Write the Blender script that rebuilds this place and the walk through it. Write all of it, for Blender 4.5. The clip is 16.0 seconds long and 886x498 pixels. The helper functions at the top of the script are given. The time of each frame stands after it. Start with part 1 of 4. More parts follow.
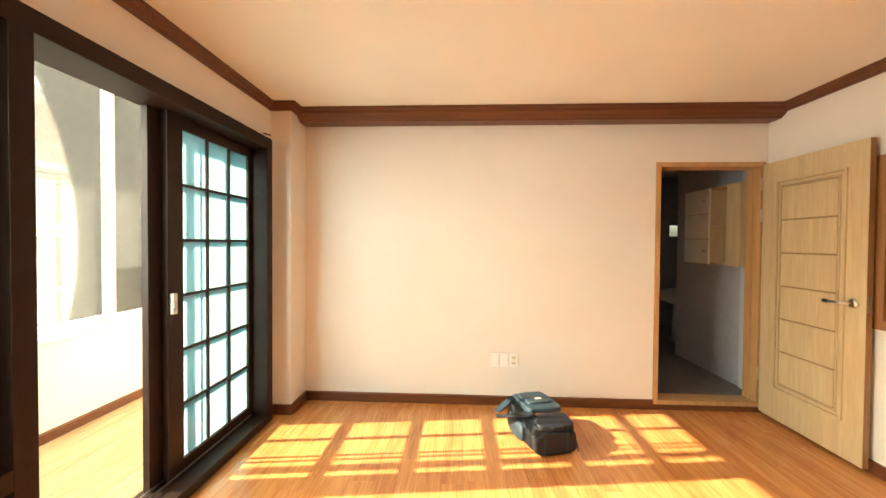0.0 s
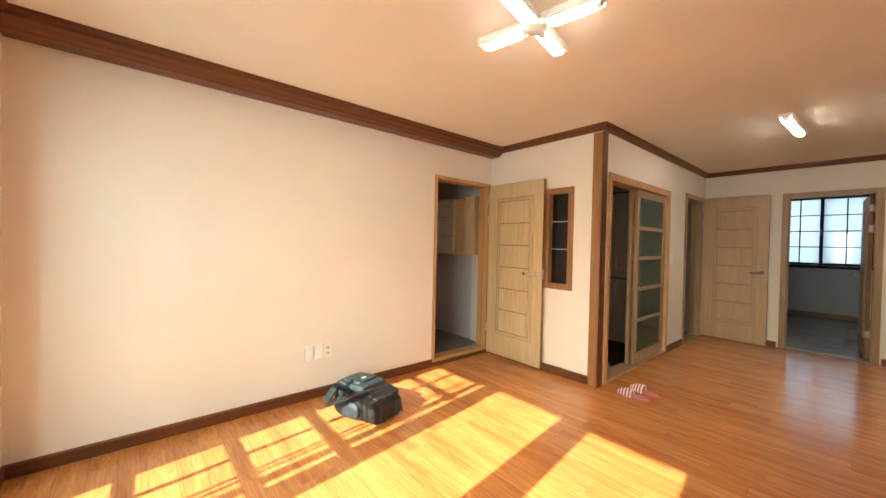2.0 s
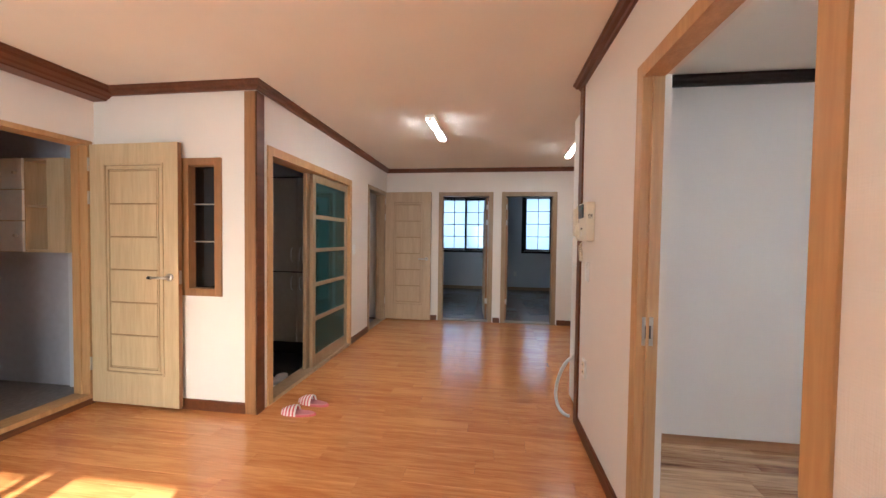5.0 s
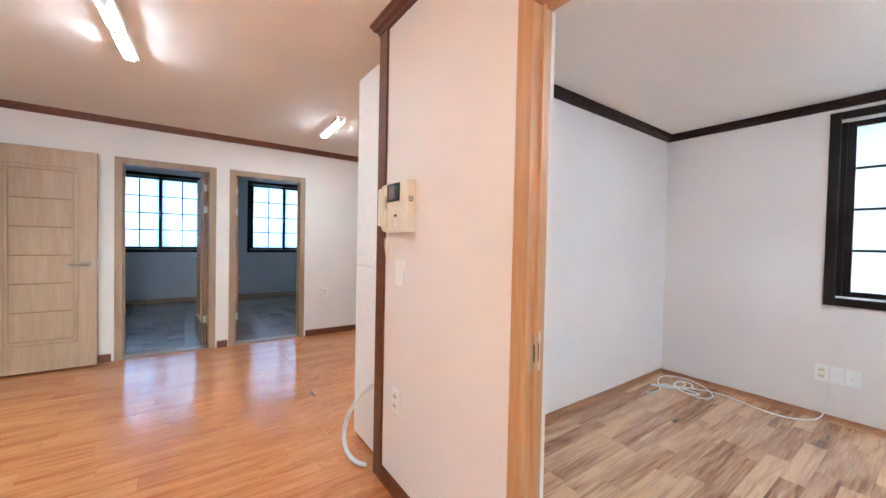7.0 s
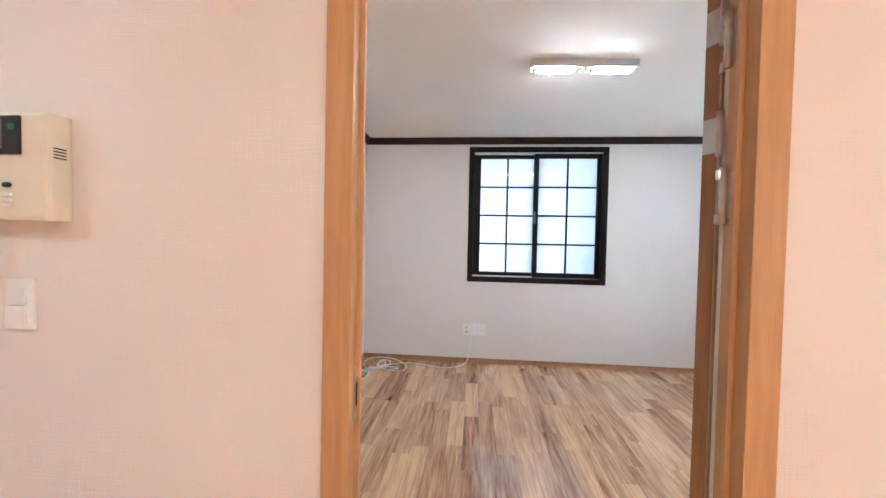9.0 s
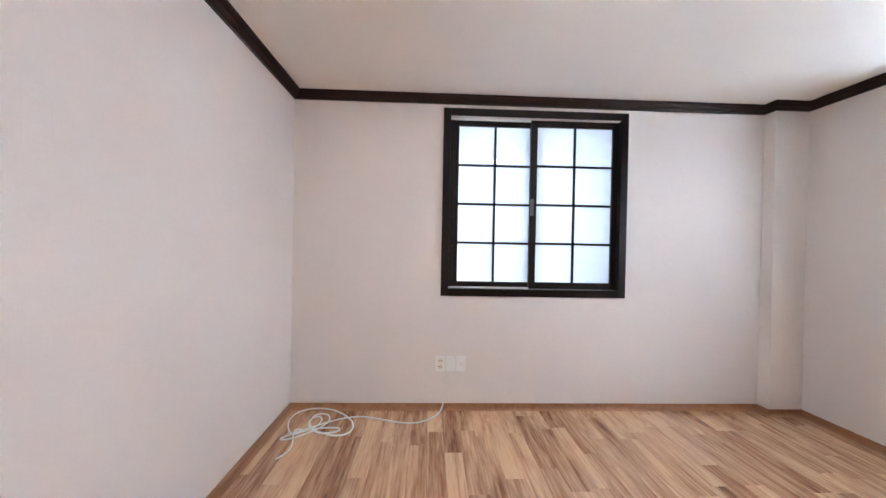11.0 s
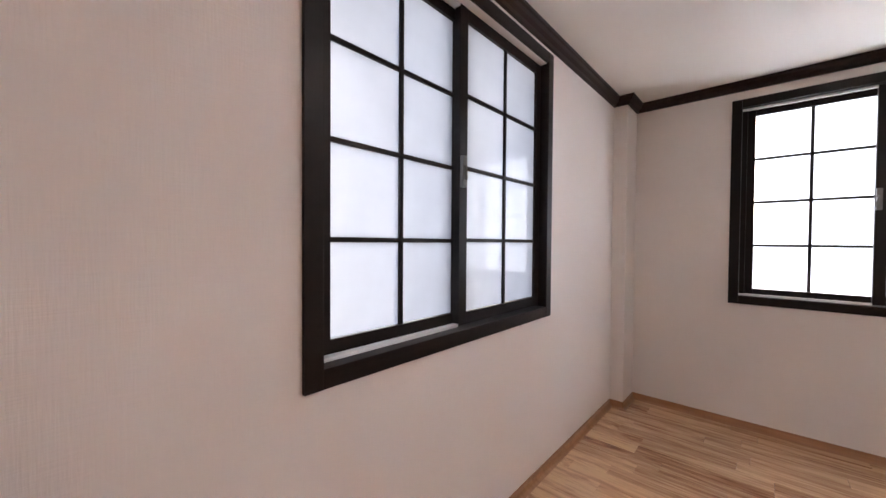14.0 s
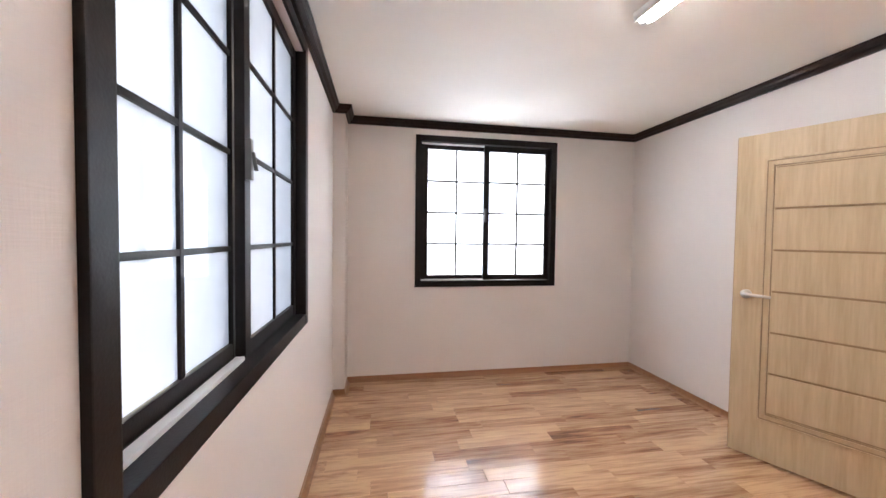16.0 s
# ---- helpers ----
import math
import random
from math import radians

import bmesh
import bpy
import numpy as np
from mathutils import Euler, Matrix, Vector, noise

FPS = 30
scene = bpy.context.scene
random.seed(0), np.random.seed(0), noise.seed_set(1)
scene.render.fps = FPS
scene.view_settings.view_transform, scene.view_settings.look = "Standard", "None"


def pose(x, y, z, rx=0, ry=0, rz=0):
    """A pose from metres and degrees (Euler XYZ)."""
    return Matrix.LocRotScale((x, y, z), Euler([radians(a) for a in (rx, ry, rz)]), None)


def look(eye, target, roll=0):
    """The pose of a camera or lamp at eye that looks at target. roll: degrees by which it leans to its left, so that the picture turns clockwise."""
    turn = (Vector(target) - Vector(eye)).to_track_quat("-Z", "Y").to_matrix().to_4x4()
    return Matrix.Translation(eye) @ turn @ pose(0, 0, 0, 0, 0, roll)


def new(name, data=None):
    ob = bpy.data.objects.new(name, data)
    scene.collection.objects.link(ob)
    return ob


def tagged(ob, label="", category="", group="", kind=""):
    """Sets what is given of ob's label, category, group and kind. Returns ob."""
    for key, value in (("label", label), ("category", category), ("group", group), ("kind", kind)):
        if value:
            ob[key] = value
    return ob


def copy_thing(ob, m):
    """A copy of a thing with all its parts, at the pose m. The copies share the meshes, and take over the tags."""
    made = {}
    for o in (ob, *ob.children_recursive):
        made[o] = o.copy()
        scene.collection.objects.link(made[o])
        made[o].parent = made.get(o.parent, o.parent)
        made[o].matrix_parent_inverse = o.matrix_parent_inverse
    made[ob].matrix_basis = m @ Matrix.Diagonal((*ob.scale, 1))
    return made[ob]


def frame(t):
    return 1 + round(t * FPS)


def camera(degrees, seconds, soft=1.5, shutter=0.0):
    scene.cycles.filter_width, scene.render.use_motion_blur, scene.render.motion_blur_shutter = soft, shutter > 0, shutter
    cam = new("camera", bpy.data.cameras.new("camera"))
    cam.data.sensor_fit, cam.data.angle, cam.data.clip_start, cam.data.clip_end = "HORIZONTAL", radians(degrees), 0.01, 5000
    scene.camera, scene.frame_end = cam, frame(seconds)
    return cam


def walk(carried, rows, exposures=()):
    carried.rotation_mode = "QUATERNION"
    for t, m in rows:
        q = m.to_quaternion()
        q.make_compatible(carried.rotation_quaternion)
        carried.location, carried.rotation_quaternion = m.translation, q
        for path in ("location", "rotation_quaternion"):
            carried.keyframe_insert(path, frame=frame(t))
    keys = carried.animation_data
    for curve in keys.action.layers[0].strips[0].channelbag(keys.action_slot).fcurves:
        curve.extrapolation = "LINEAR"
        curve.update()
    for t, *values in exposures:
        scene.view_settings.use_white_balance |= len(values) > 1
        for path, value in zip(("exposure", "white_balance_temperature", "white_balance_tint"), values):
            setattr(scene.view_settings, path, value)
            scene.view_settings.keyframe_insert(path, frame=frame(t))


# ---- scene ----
cam = camera(102.0, 16.0)
PATH = [
    (0, (0.458, 0.436, 1.35), (0.367, 2.434, 1.316), 0.4),
    (0.5, (0.167, 0.385, 1.366), (0.349, 2.376, 1.31), 0.3),
    (1, (-0.048, 0.394, 1.374), (0.337, 2.356, 1.298), 0.4),
    (1.5, (-0.138, 0.421, 1.378), (0.62, 2.271, 1.31), 0.4),
    (2, (-0.316, 0.516, 1.298), (0.984, 2.036, 1.267), 1.2),
    (2.5, (-0.279, 0.49, 1.306), (1.345, 1.656, 1.265), 1.2),
    (3, (-0.231, 0.436, 1.313), (1.572, 1.301, 1.268), 1.2),
    (3.5, (-0.169, 0.379, 1.323), (1.743, 0.964, 1.272), 1.1),
    (6, (1.013, 0.44, 1.276), (3.003, 0.246, 1.232), 0.9),
    (6.5, (1.178, 0.526, 1.261), (3.058, -0.157, 1.221), 1.3),
    (7, (1.377, 0.613, 1.263), (3.009, -0.544, 1.225), 1.2),
    (7.5, (1.571, 0.609, 1.27), (2.848, -0.93, 1.219), 1.0),
    (8, (1.731, 0.612, 1.298), (2.619, -1.179, 1.233), 1.1),
    (8.3, (1.798, 0.673, 1.279), (2.42, -1.227, 1.23), 1.2),
    (8.6, (1.86, 0.659, 1.284), (2.211, -1.309, 1.229), 1.2),
    (9.8, (1.82, 0.07, 1.255), (1.9, -1.928, 1.225), 1.2),
    (11, (2.002, -0.561, 1.233), (1.926, -2.559, 1.216), 1.1),
    (11.5, (2.008, -0.823, 1.253), (1.979, -2.823, 1.23), 1.3),
    (12, (2.119, -1.055, 1.273), (1.962, -3.048, 1.251), 1.3),
    (12.5, (2.21, -1.319, 1.276), (1.759, -3.267, 1.246), 1.1),
    (13, (2.319, -1.724, 1.25), (1.535, -3.564, 1.24), 1.0),
    (13.5, (2.362, -2.036, 1.27), (1.209, -3.67, 1.232), 0.8),
    (14, (2.354, -2.373, 1.258), (0.869, -3.712, 1.218), 0.4),
    (14.5, (2.304, -2.612, 1.291), (0.545, -3.562, 1.237), 0.6),
    (15, (2.353, -2.798, 1.289), (0.38, -3.123, 1.232), 0.9),
    (15.5, (2.419, -2.888, 1.347), (0.425, -2.761, 1.264), 0.7),
    (16, (2.441, -2.88, 1.305), (0.472, -2.535, 1.242), 0.7),
]
EXPOSE = [(0, 2.12, 7400, -5), (1, 2.02, 7350, -4), (2, 1.98, 7350, 0), (2.5, 1.98, 6150, 2), (3, 2.08, 5850, 1), (3.5, 2.1, 6200, 2), (6, 2.65, 5400, 2), (6.5, 2.96, 5250, 1), (7, 2.93, 5200, 0), (8.5, 2.78, 5350, 0), (11, 2.75, 5650, 7), (13, 2.73, 6150, 12), (13.5, 2.6, 6250, 14), (13.8, 2.3, 6350, 15), (14.5, 2.02, 6450, 17), (15, 2.35, 6350, 14), (15.5, 2.6, 6250, 11), (16, 2.72, 6200, 11)]
walk(cam, [(t, look(eye, target, roll)) for t, eye, target, roll in PATH], EXPOSE)

# ---- world, sun, lamps in the windows ----
SUN_TRAVEL = Vector((3.2, 0.38, -1.88)).normalized()
world = bpy.data.worlds.new("sky")
scene.world = world
world.use_nodes = True
wn = world.node_tree.nodes
sky = wn.new("ShaderNodeTexSky")
sky.sky_type, sky.sun_disc, sky.dust_density = "NISHITA", False, 5.0
sky.sun_elevation = math.asin(-SUN_TRAVEL.z)
sky.sun_rotation = math.atan2(-SUN_TRAVEL.x, -SUN_TRAVEL.y)
wn["Background"].inputs["Strength"].default_value = 0.15
world.node_tree.links.new(sky.outputs["Color"], wn["Background"].inputs["Color"])
sun = new("sun", bpy.data.lights.new("sun", "SUN"))
sun.data.energy, sun.data.angle, sun.data.color = 5.0, radians(0.5), (1.0, 0.93, 0.82)
sun.matrix_world = look((0, 0, 0), SUN_TRAVEL)


def window_light(name, m, w, h, power, colour=(0.85, 0.93, 1.0)):
    d = bpy.data.lights.new(name, "AREA")
    d.shape, d.size, d.size_y, d.energy, d.color = "RECTANGLE", w, h, power, colour
    ob = new(name, d)
    ob.matrix_world = m
    return ob


# ---- materials ----
def base(name):
    m = bpy.data.materials.new(name)
    m.use_nodes = True
    return m, m.node_tree.nodes, m.node_tree.links, m.node_tree.nodes["Principled BSDF"]


def plain(name, col, rough=0.5, metal=0.0, var=0.06, scale=18.0, bump=0.02, stretch=(1, 1, 1), fine=160.0):
    """Paint, plastic or metal: cloudy tone, fine relief."""
    m, n, l, p = base(name)
    p.inputs["Roughness"].default_value, p.inputs["Metallic"].default_value = rough, metal
    tc, mp = n.new("ShaderNodeTexCoord"), n.new("ShaderNodeMapping")
    mp.inputs["Scale"].default_value = stretch
    l.new(tc.outputs["Object"], mp.inputs["Vector"])
    a, b = n.new("ShaderNodeTexNoise"), n.new("ShaderNodeTexNoise")
    a.inputs["Scale"].default_value, b.inputs["Scale"].default_value = scale, fine
    a.inputs["Detail"].default_value = 4
    for t in (a, b):
        l.new(mp.outputs["Vector"], t.inputs["Vector"])
    r = n.new("ShaderNodeValToRGB")
    r.color_ramp.elements[0].position, r.color_ramp.elements[1].position = 0.3, 0.7
    r.color_ramp.elements[0].color = (*[c * (1 - var) for c in col], 1)
    r.color_ramp.elements[1].color = (*[min(1, c * (1 + var)) for c in col], 1)
    l.new(a.outputs["Fac"], r.inputs["Fac"])
    l.new(r.outputs["Color"], p.inputs["Base Color"])
    bp = n.new("ShaderNodeBump")
    bp.inputs["Strength"].default_value, bp.inputs["Distance"].default_value = 0.4, bump * 0.05
    l.new(b.outputs["Fac"], bp.inputs["Height"])
    l.new(bp.outputs["Normal"], p.inputs["Normal"])
    return m


def wallpaper(name, col):
    """Woven-look paper: crossed fine threads as relief, faint mottling."""
    m, n, l, p = base(name)
    p.inputs["Roughness"].default_value = 0.62
    tc = n.new("ShaderNodeTexCoord")
    heights = []
    for sc in ((14, 14, 230), (230, 230, 14)):
        mp, t = n.new("ShaderNodeMapping"), n.new("ShaderNodeTexNoise")
        mp.inputs["Scale"].default_value = sc
        t.inputs["Scale"].default_value, t.inputs["Detail"].default_value = 1.0, 2
        l.new(tc.outputs["Object"], mp.inputs["Vector"])
        l.new(mp.outputs["Vector"], t.inputs["Vector"])
        heights.append(t)
    add = n.new("ShaderNodeMath")
    add.operation = "ADD"
    l.new(heights[0].outputs["Fac"], add.inputs[0])
    l.new(heights[1].outputs["Fac"], add.inputs[1])
    c = n.new("ShaderNodeTexNoise")
    c.inputs["Scale"].default_value, c.inputs["Detail"].default_value = 1.3, 5
    l.new(tc.outputs["Object"], c.inputs["Vector"])
    mix = n.new("ShaderNodeMath")
    mix.operation = "MULTIPLY_ADD"
    mix.inputs[1].default_value = 0.16
    l.new(add.outputs[0], mix.inputs[0])
    l.new(c.outputs["Fac"], mix.inputs[2])
    r = n.new("ShaderNodeValToRGB")
    r.color_ramp.elements[0].position, r.color_ramp.elements[1].position = 0.35, 0.95
    r.color_ramp.elements[0].color = (*[v * 0.95 for v in col], 1)
    r.color_ramp.elements[1].color = (*[min(1, v * 1.03) for v in col], 1)
    l.new(mix.outputs[0], r.inputs["Fac"])
    l.new(r.outputs["Color"], p.inputs["Base Color"])
    bp = n.new("ShaderNodeBump")
    bp.inputs["Strength"].default_value, bp.inputs["Distance"].default_value = 0.5, 0.0013
    l.new(add.outputs[0], bp.inputs["Height"])
    l.new(bp.outputs["Normal"], p.inputs["Normal"])
    return m


def wood(name, dark, light, rough=0.35, along="y", grain=1.0, by_object=0.0, by_island=False, coat=0.0, bump=0.0006, knots=False, spread=0.15):
    """Wood with stretched grain; planks differ by object or by island."""
    m, n, l, p = base(name)
    p.inputs["Roughness"].default_value = rough
    p.inputs["Coat Weight"].default_value, p.inputs["Coat Roughness"].default_value = coat, 0.12
    tc, mp = n.new("ShaderNodeTexCoord"), n.new("ShaderNodeMapping")
    s = {"x": (1.5, 22, 22), "y": (22, 1.5, 22), "z": (22, 22, 1.5)}[along]
    mp.inputs["Scale"].default_value = [v * grain for v in s]
    if by_island:
        gi = n.new("ShaderNodeNewGeometry")
        rnd = gi.outputs["Random Per Island"]
    else:
        oi = n.new("ShaderNodeObjectInfo")
        rnd = oi.outputs["Random"]
    sh = n.new("ShaderNodeVectorMath")
    sh.operation = "MULTIPLY_ADD"
    sh.inputs[1].default_value = (37, 53, 71)
    l.new(rnd, sh.inputs[0])
    l.new(tc.outputs["Object"], sh.inputs[2])
    l.new(sh.outputs["Vector"], mp.inputs["Vector"])
    a, b = n.new("ShaderNodeTexNoise"), n.new("ShaderNodeTexNoise")
    a.inputs["Scale"].default_value, a.inputs["Detail"].default_value, a.inputs["Distortion"].default_value = 1.0, 6, 0.6
    b.inputs["Scale"].default_value, b.inputs["Detail"].default_value = 4.5, 5
    for t in (a, b):
        l.new(mp.outputs["Vector"], t.inputs["Vector"])
    avg = n.new("ShaderNodeMath")
    avg.operation = "MULTIPLY_ADD"
    avg.inputs[1].default_value = 0.45
    l.new(b.outputs["Fac"], avg.inputs[0])
    sc = n.new("ShaderNodeMath")
    sc.operation = "MULTIPLY"
    sc.inputs[1].default_value = 0.6
    l.new(a.outputs["Fac"], sc.inputs[0])
    l.new(sc.outputs[0], avg.inputs[2])
    tone = n.new("ShaderNodeMath")
    tone.operation = "MULTIPLY_ADD"
    tone.inputs[1].default_value = by_object
    l.new(rnd, tone.inputs[0])
    l.new(avg.outputs[0], tone.inputs[2])
    r = n.new("ShaderNodeValToRGB")
    e = r.color_ramp.elements
    e[0].position, e[1].position = 0.51 - spread + by_object * 0.5, 0.51 + spread + by_object * 0.5
    e[0].color, e[1].color = (*dark, 1), (*light, 1)
    if knots:
        k = e.new(max(0.0, 0.45 - spread + by_object * 0.5))
        k.color = (*[v * 0.5 for v in dark], 1)
    l.new(tone.outputs[0], r.inputs["Fac"])
    l.new(r.outputs["Color"], p.inputs["Base Color"])
    bp = n.new("ShaderNodeBump")
    bp.inputs["Strength"].default_value, bp.inputs["Distance"].default_value = 0.35, bump
    l.new(b.outputs["Fac"], bp.inputs["Height"])
    l.new(bp.outputs["Normal"], p.inputs["Normal"])
    return m


def sheet_glass(name, tint, clear, haze=0.0, body=None):
    """Pane: clear share, hazy (light-scattering) share and a glossy face."""
    m, n, l, p = base(name)
    n.remove(p)
    out = n["Material Output"]
    tr, tl, gl = n.new("ShaderNodeBsdfTransparent"), n.new("ShaderNodeBsdfTranslucent"), n.new("ShaderNodeBsdfGlossy")
    tr.inputs["Color"].default_value = (*tint, 1)
    tl.inputs["Color"].default_value = (*tint, 1)
    if body:
        tl = n.new("ShaderNodeBsdfDiffuse")
        tl.inputs["Color"].default_value = (*body, 1)
    gl.inputs["Roughness"].default_value = 0.03
    nz = n.new("ShaderNodeTexNoise")
    nz.inputs["Scale"].default_value = 3.0
    mr = n.new("ShaderNodeMapRange")
    mr.inputs["To Min"].default_value, mr.inputs["To Max"].default_value = haze * 0.94, haze * 1.06
    l.new(nz.outputs["Fac"], mr.inputs["Value"])
    m1, m2, fr = n.new("ShaderNodeMixShader"), n.new("ShaderNodeMixShader"), n.new("ShaderNodeFresnel")
    fr.inputs["IOR"].default_value = 1.5
    l.new(mr.outputs["Result"], m1.inputs["Fac"])
    l.new(tr.outputs[0], m1.inputs[1])
    l.new(tl.outputs[0], m1.inputs[2])
    l.new(fr.outputs[0], m2.inputs["Fac"])
    l.new(m1.outputs[0], m2.inputs[1])
    l.new(gl.outputs[0], m2.inputs[2])
    l.new(m2.outputs[0], out.inputs["Surface"])
    return m


def glow(name, col, strength):
    m, n, l, p = base(name)
    p.inputs["Emission Color"].default_value = (*col, 1)
    p.inputs["Emission Strength"].default_value = strength
    p.inputs["Base Color"].default_value = (0.9, 0.9, 0.9, 1)
    return m


M_PAPER = wallpaper("cream_wallpaper", (0.81, 0.745, 0.685))
M_PAPER_ROOM = wallpaper("ivory_wallpaper", (0.80, 0.735, 0.69))
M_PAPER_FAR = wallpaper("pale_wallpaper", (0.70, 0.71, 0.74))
M_CEIL = plain("ceiling_paper", (0.85, 0.795, 0.72), 0.7, var=0.02, scale=2.0, bump=0.05, fine=220)
M_BROWN = wood("brown_trim", (0.095, 0.027, 0.009), (0.165, 0.05, 0.018), 0.4, "x", 0.8)
M_DARK = wood("dark_trim", (0.020, 0.009, 0.006), (0.036, 0.017, 0.011), 0.38, "x", 0.8)
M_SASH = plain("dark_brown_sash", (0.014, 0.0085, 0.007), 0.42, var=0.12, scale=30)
# lit copy of the sash brown, the balcony's brighter light put into its colour
M_SASH_LIT = plain("lit_balcony_sash", (0.022, 0.010, 0.007), 0.45, var=0.15, scale=25)
M_OAK = wood("beech_frame", (0.46, 0.245, 0.10), (0.58, 0.335, 0.15), 0.42, "z", 1.0)
M_POST = wood("walnut_casing", (0.25, 0.115, 0.045), (0.35, 0.17, 0.07), 0.42, "z", 1.0)
M_COVE = wood("vinyl_edge", (0.26, 0.11, 0.04), (0.40, 0.19, 0.08), 0.35, "y", 0.5)
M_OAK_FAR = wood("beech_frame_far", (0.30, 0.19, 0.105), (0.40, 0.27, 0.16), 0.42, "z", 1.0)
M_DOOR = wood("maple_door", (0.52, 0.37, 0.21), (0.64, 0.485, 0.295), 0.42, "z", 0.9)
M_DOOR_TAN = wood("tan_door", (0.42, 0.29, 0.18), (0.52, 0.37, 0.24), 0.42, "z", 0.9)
M_PLANK = wood("orange_plank", (0.45, 0.15, 0.045), (0.66, 0.29, 0.10), 0.2, "y", 1.0, by_object=0.13, coat=0.35, spread=0.15)
M_PLANK_JOIN = plain("orange_joint", (0.13, 0.045, 0.012), 0.5)
M_VINYL = wood("brown_vinyl_plank", (0.29, 0.125, 0.055), (0.68, 0.42, 0.23), 0.24, "y", 0.75, by_object=0.2, coat=0.6, knots=True, spread=0.135)
M_VINYL_JOIN = plain("brown_joint", (0.15, 0.07, 0.03), 0.5)
M_GREYWOOD = wood("grey_plank", (0.17, 0.12, 0.10), (0.33, 0.25, 0.21), 0.25, "x", 0.8, by_object=0.22, coat=0.2)
M_BALC = wood("balcony_plank", (0.42, 0.26, 0.13), (0.62, 0.44, 0.26), 0.35, "y", 0.8, by_object=0.15)
M_WHITE = plain("white_plastic", (0.86, 0.85, 0.82), 0.35, var=0.03)
M_IVORY = plain("ivory_plastic", (0.79, 0.71, 0.56), 0.38, var=0.03)
M_PVC = plain("white_window_frame", (0.82, 0.82, 0.80), 0.35, var=0.03)
M_CHROME = plain("brushed_steel", (0.62, 0.58, 0.53), 0.3, 1.0, var=0.05)
M_STEEL_DARK = plain("dark_steel", (0.16, 0.15, 0.14), 0.4, 0.8)
M_BLACK = plain("black_plastic", (0.015, 0.015, 0.017), 0.35)
M_FROST = sheet_glass("frosted_glass", (0.64, 0.665, 0.70), 0.1, 0.93)
M_TEAL = sheet_glass("teal_glass", (0.60, 0.86, 0.93), 0.8, 0.28)
M_DIM_ENTRY_GLASS = sheet_glass("dim_entry_glass", (0.10, 0.12, 0.17), 1.0, 0.0)
M_GREEN = sheet_glass("green_glass", (0.45, 0.62, 0.58), 1.0, 0.4, (0.05, 0.16, 0.16))
M_LAMP = glow("lamp_tube", (1.0, 0.97, 0.93), 27.0)
M_LAMP_CROSS = glow("cross_lamp_tube", (1.0, 0.97, 0.93), 12.0)
M_LAMP_ROOM = glow("room_lamp_tube", (1.0, 0.98, 0.96), 28.0)
M_HAZY = sheet_glass("dusty_balcony_glass", (0.96, 0.97, 0.98), 0.96, 0.04)
# darker door wood that stands in for the shade in the grooves
M_GROOVE_SHADE = wood("door_groove_shade", (0.26, 0.16, 0.075), (0.34, 0.22, 0.11), 0.6, "z", 0.9)
M_CABINET = plain("taupe_cabinet", (0.55, 0.50, 0.42), 0.4, var=0.04)
M_TILE = plain("grey_floor_tile", (0.20, 0.18, 0.17), 0.45, var=0.2, scale=40)
M_TILEWALL = plain("bath_wall_tile", (0.55, 0.55, 0.60), 0.3, var=0.05)
M_STONE = plain("entry_tile_and_gap_shade", (0.035, 0.028, 0.026), 0.4, var=0.2)
M_BAG = plain("black_nylon", (0.007, 0.0095, 0.014), 0.55, var=0.25, scale=30, bump=0.12, fine=260)
M_BAG2 = plain("slate_nylon", (0.016, 0.030, 0.042), 0.5, var=0.2, scale=30, bump=0.12, fine=260)
M_RED = plain("red_fabric", (0.55, 0.10, 0.11), 0.8, var=0.1, bump=0.1)
M_PALE = plain("white_fabric", (0.75, 0.70, 0.66), 0.85, var=0.06, bump=0.1)
M_SHOE = plain("pale_canvas", (0.52, 0.47, 0.45), 0.7, var=0.1)
M_BRICK = plain("red_brick", (0.42, 0.22, 0.16), 0.8, var=0.25, scale=4)
M_MORTAR = plain("mortar", (0.45, 0.42, 0.38), 0.9)
M_ROOF = plain("slate_roof", (0.12, 0.15, 0.19), 0.6, var=0.2)
M_CONC = plain("concrete", (0.42, 0.41, 0.39), 0.85, var=0.12, scale=3)
M_PINKWALL = plain("pink_render", (0.66, 0.50, 0.43), 0.85, var=0.1, scale=2)
M_GROUND = plain("asphalt", (0.06, 0.06, 0.06), 0.9, var=0.2, scale=2)
M_BARK = plain("bark", (0.09, 0.065, 0.05), 0.9, var=0.3)
M_FELT = plain("white_cable", (0.75, 0.74, 0.70), 0.45, var=0.03)

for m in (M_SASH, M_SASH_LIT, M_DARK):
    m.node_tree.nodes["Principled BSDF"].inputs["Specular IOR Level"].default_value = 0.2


# ---- building helpers ----
def box(bm, a, b, bevel=0.0):
    x0, y0, z0 = (min(p, q) for p, q in zip(a, b))
    x1, y1, z1 = (max(p, q) for p, q in zip(a, b))
    v = [bm.verts.new(c) for c in ((x0, y0, z0), (x1, y0, z0), (x1, y1, z0), (x0, y1, z0), (x0, y0, z1), (x1, y0, z1), (x1, y1, z1), (x0, y1, z1))]
    f = [bm.faces.new([v[i] for i in q]) for q in ((0, 3, 2, 1), (4, 5, 6, 7), (0, 1, 5, 4), (1, 2, 6, 5), (2, 3, 7, 6), (3, 0, 4, 7))]
    if bevel:
        bmesh.ops.bevel(bm, geom=list({e for g in f for e in g.edges}), offset=bevel, segments=2, profile=0.7, affect="EDGES")
    return bm


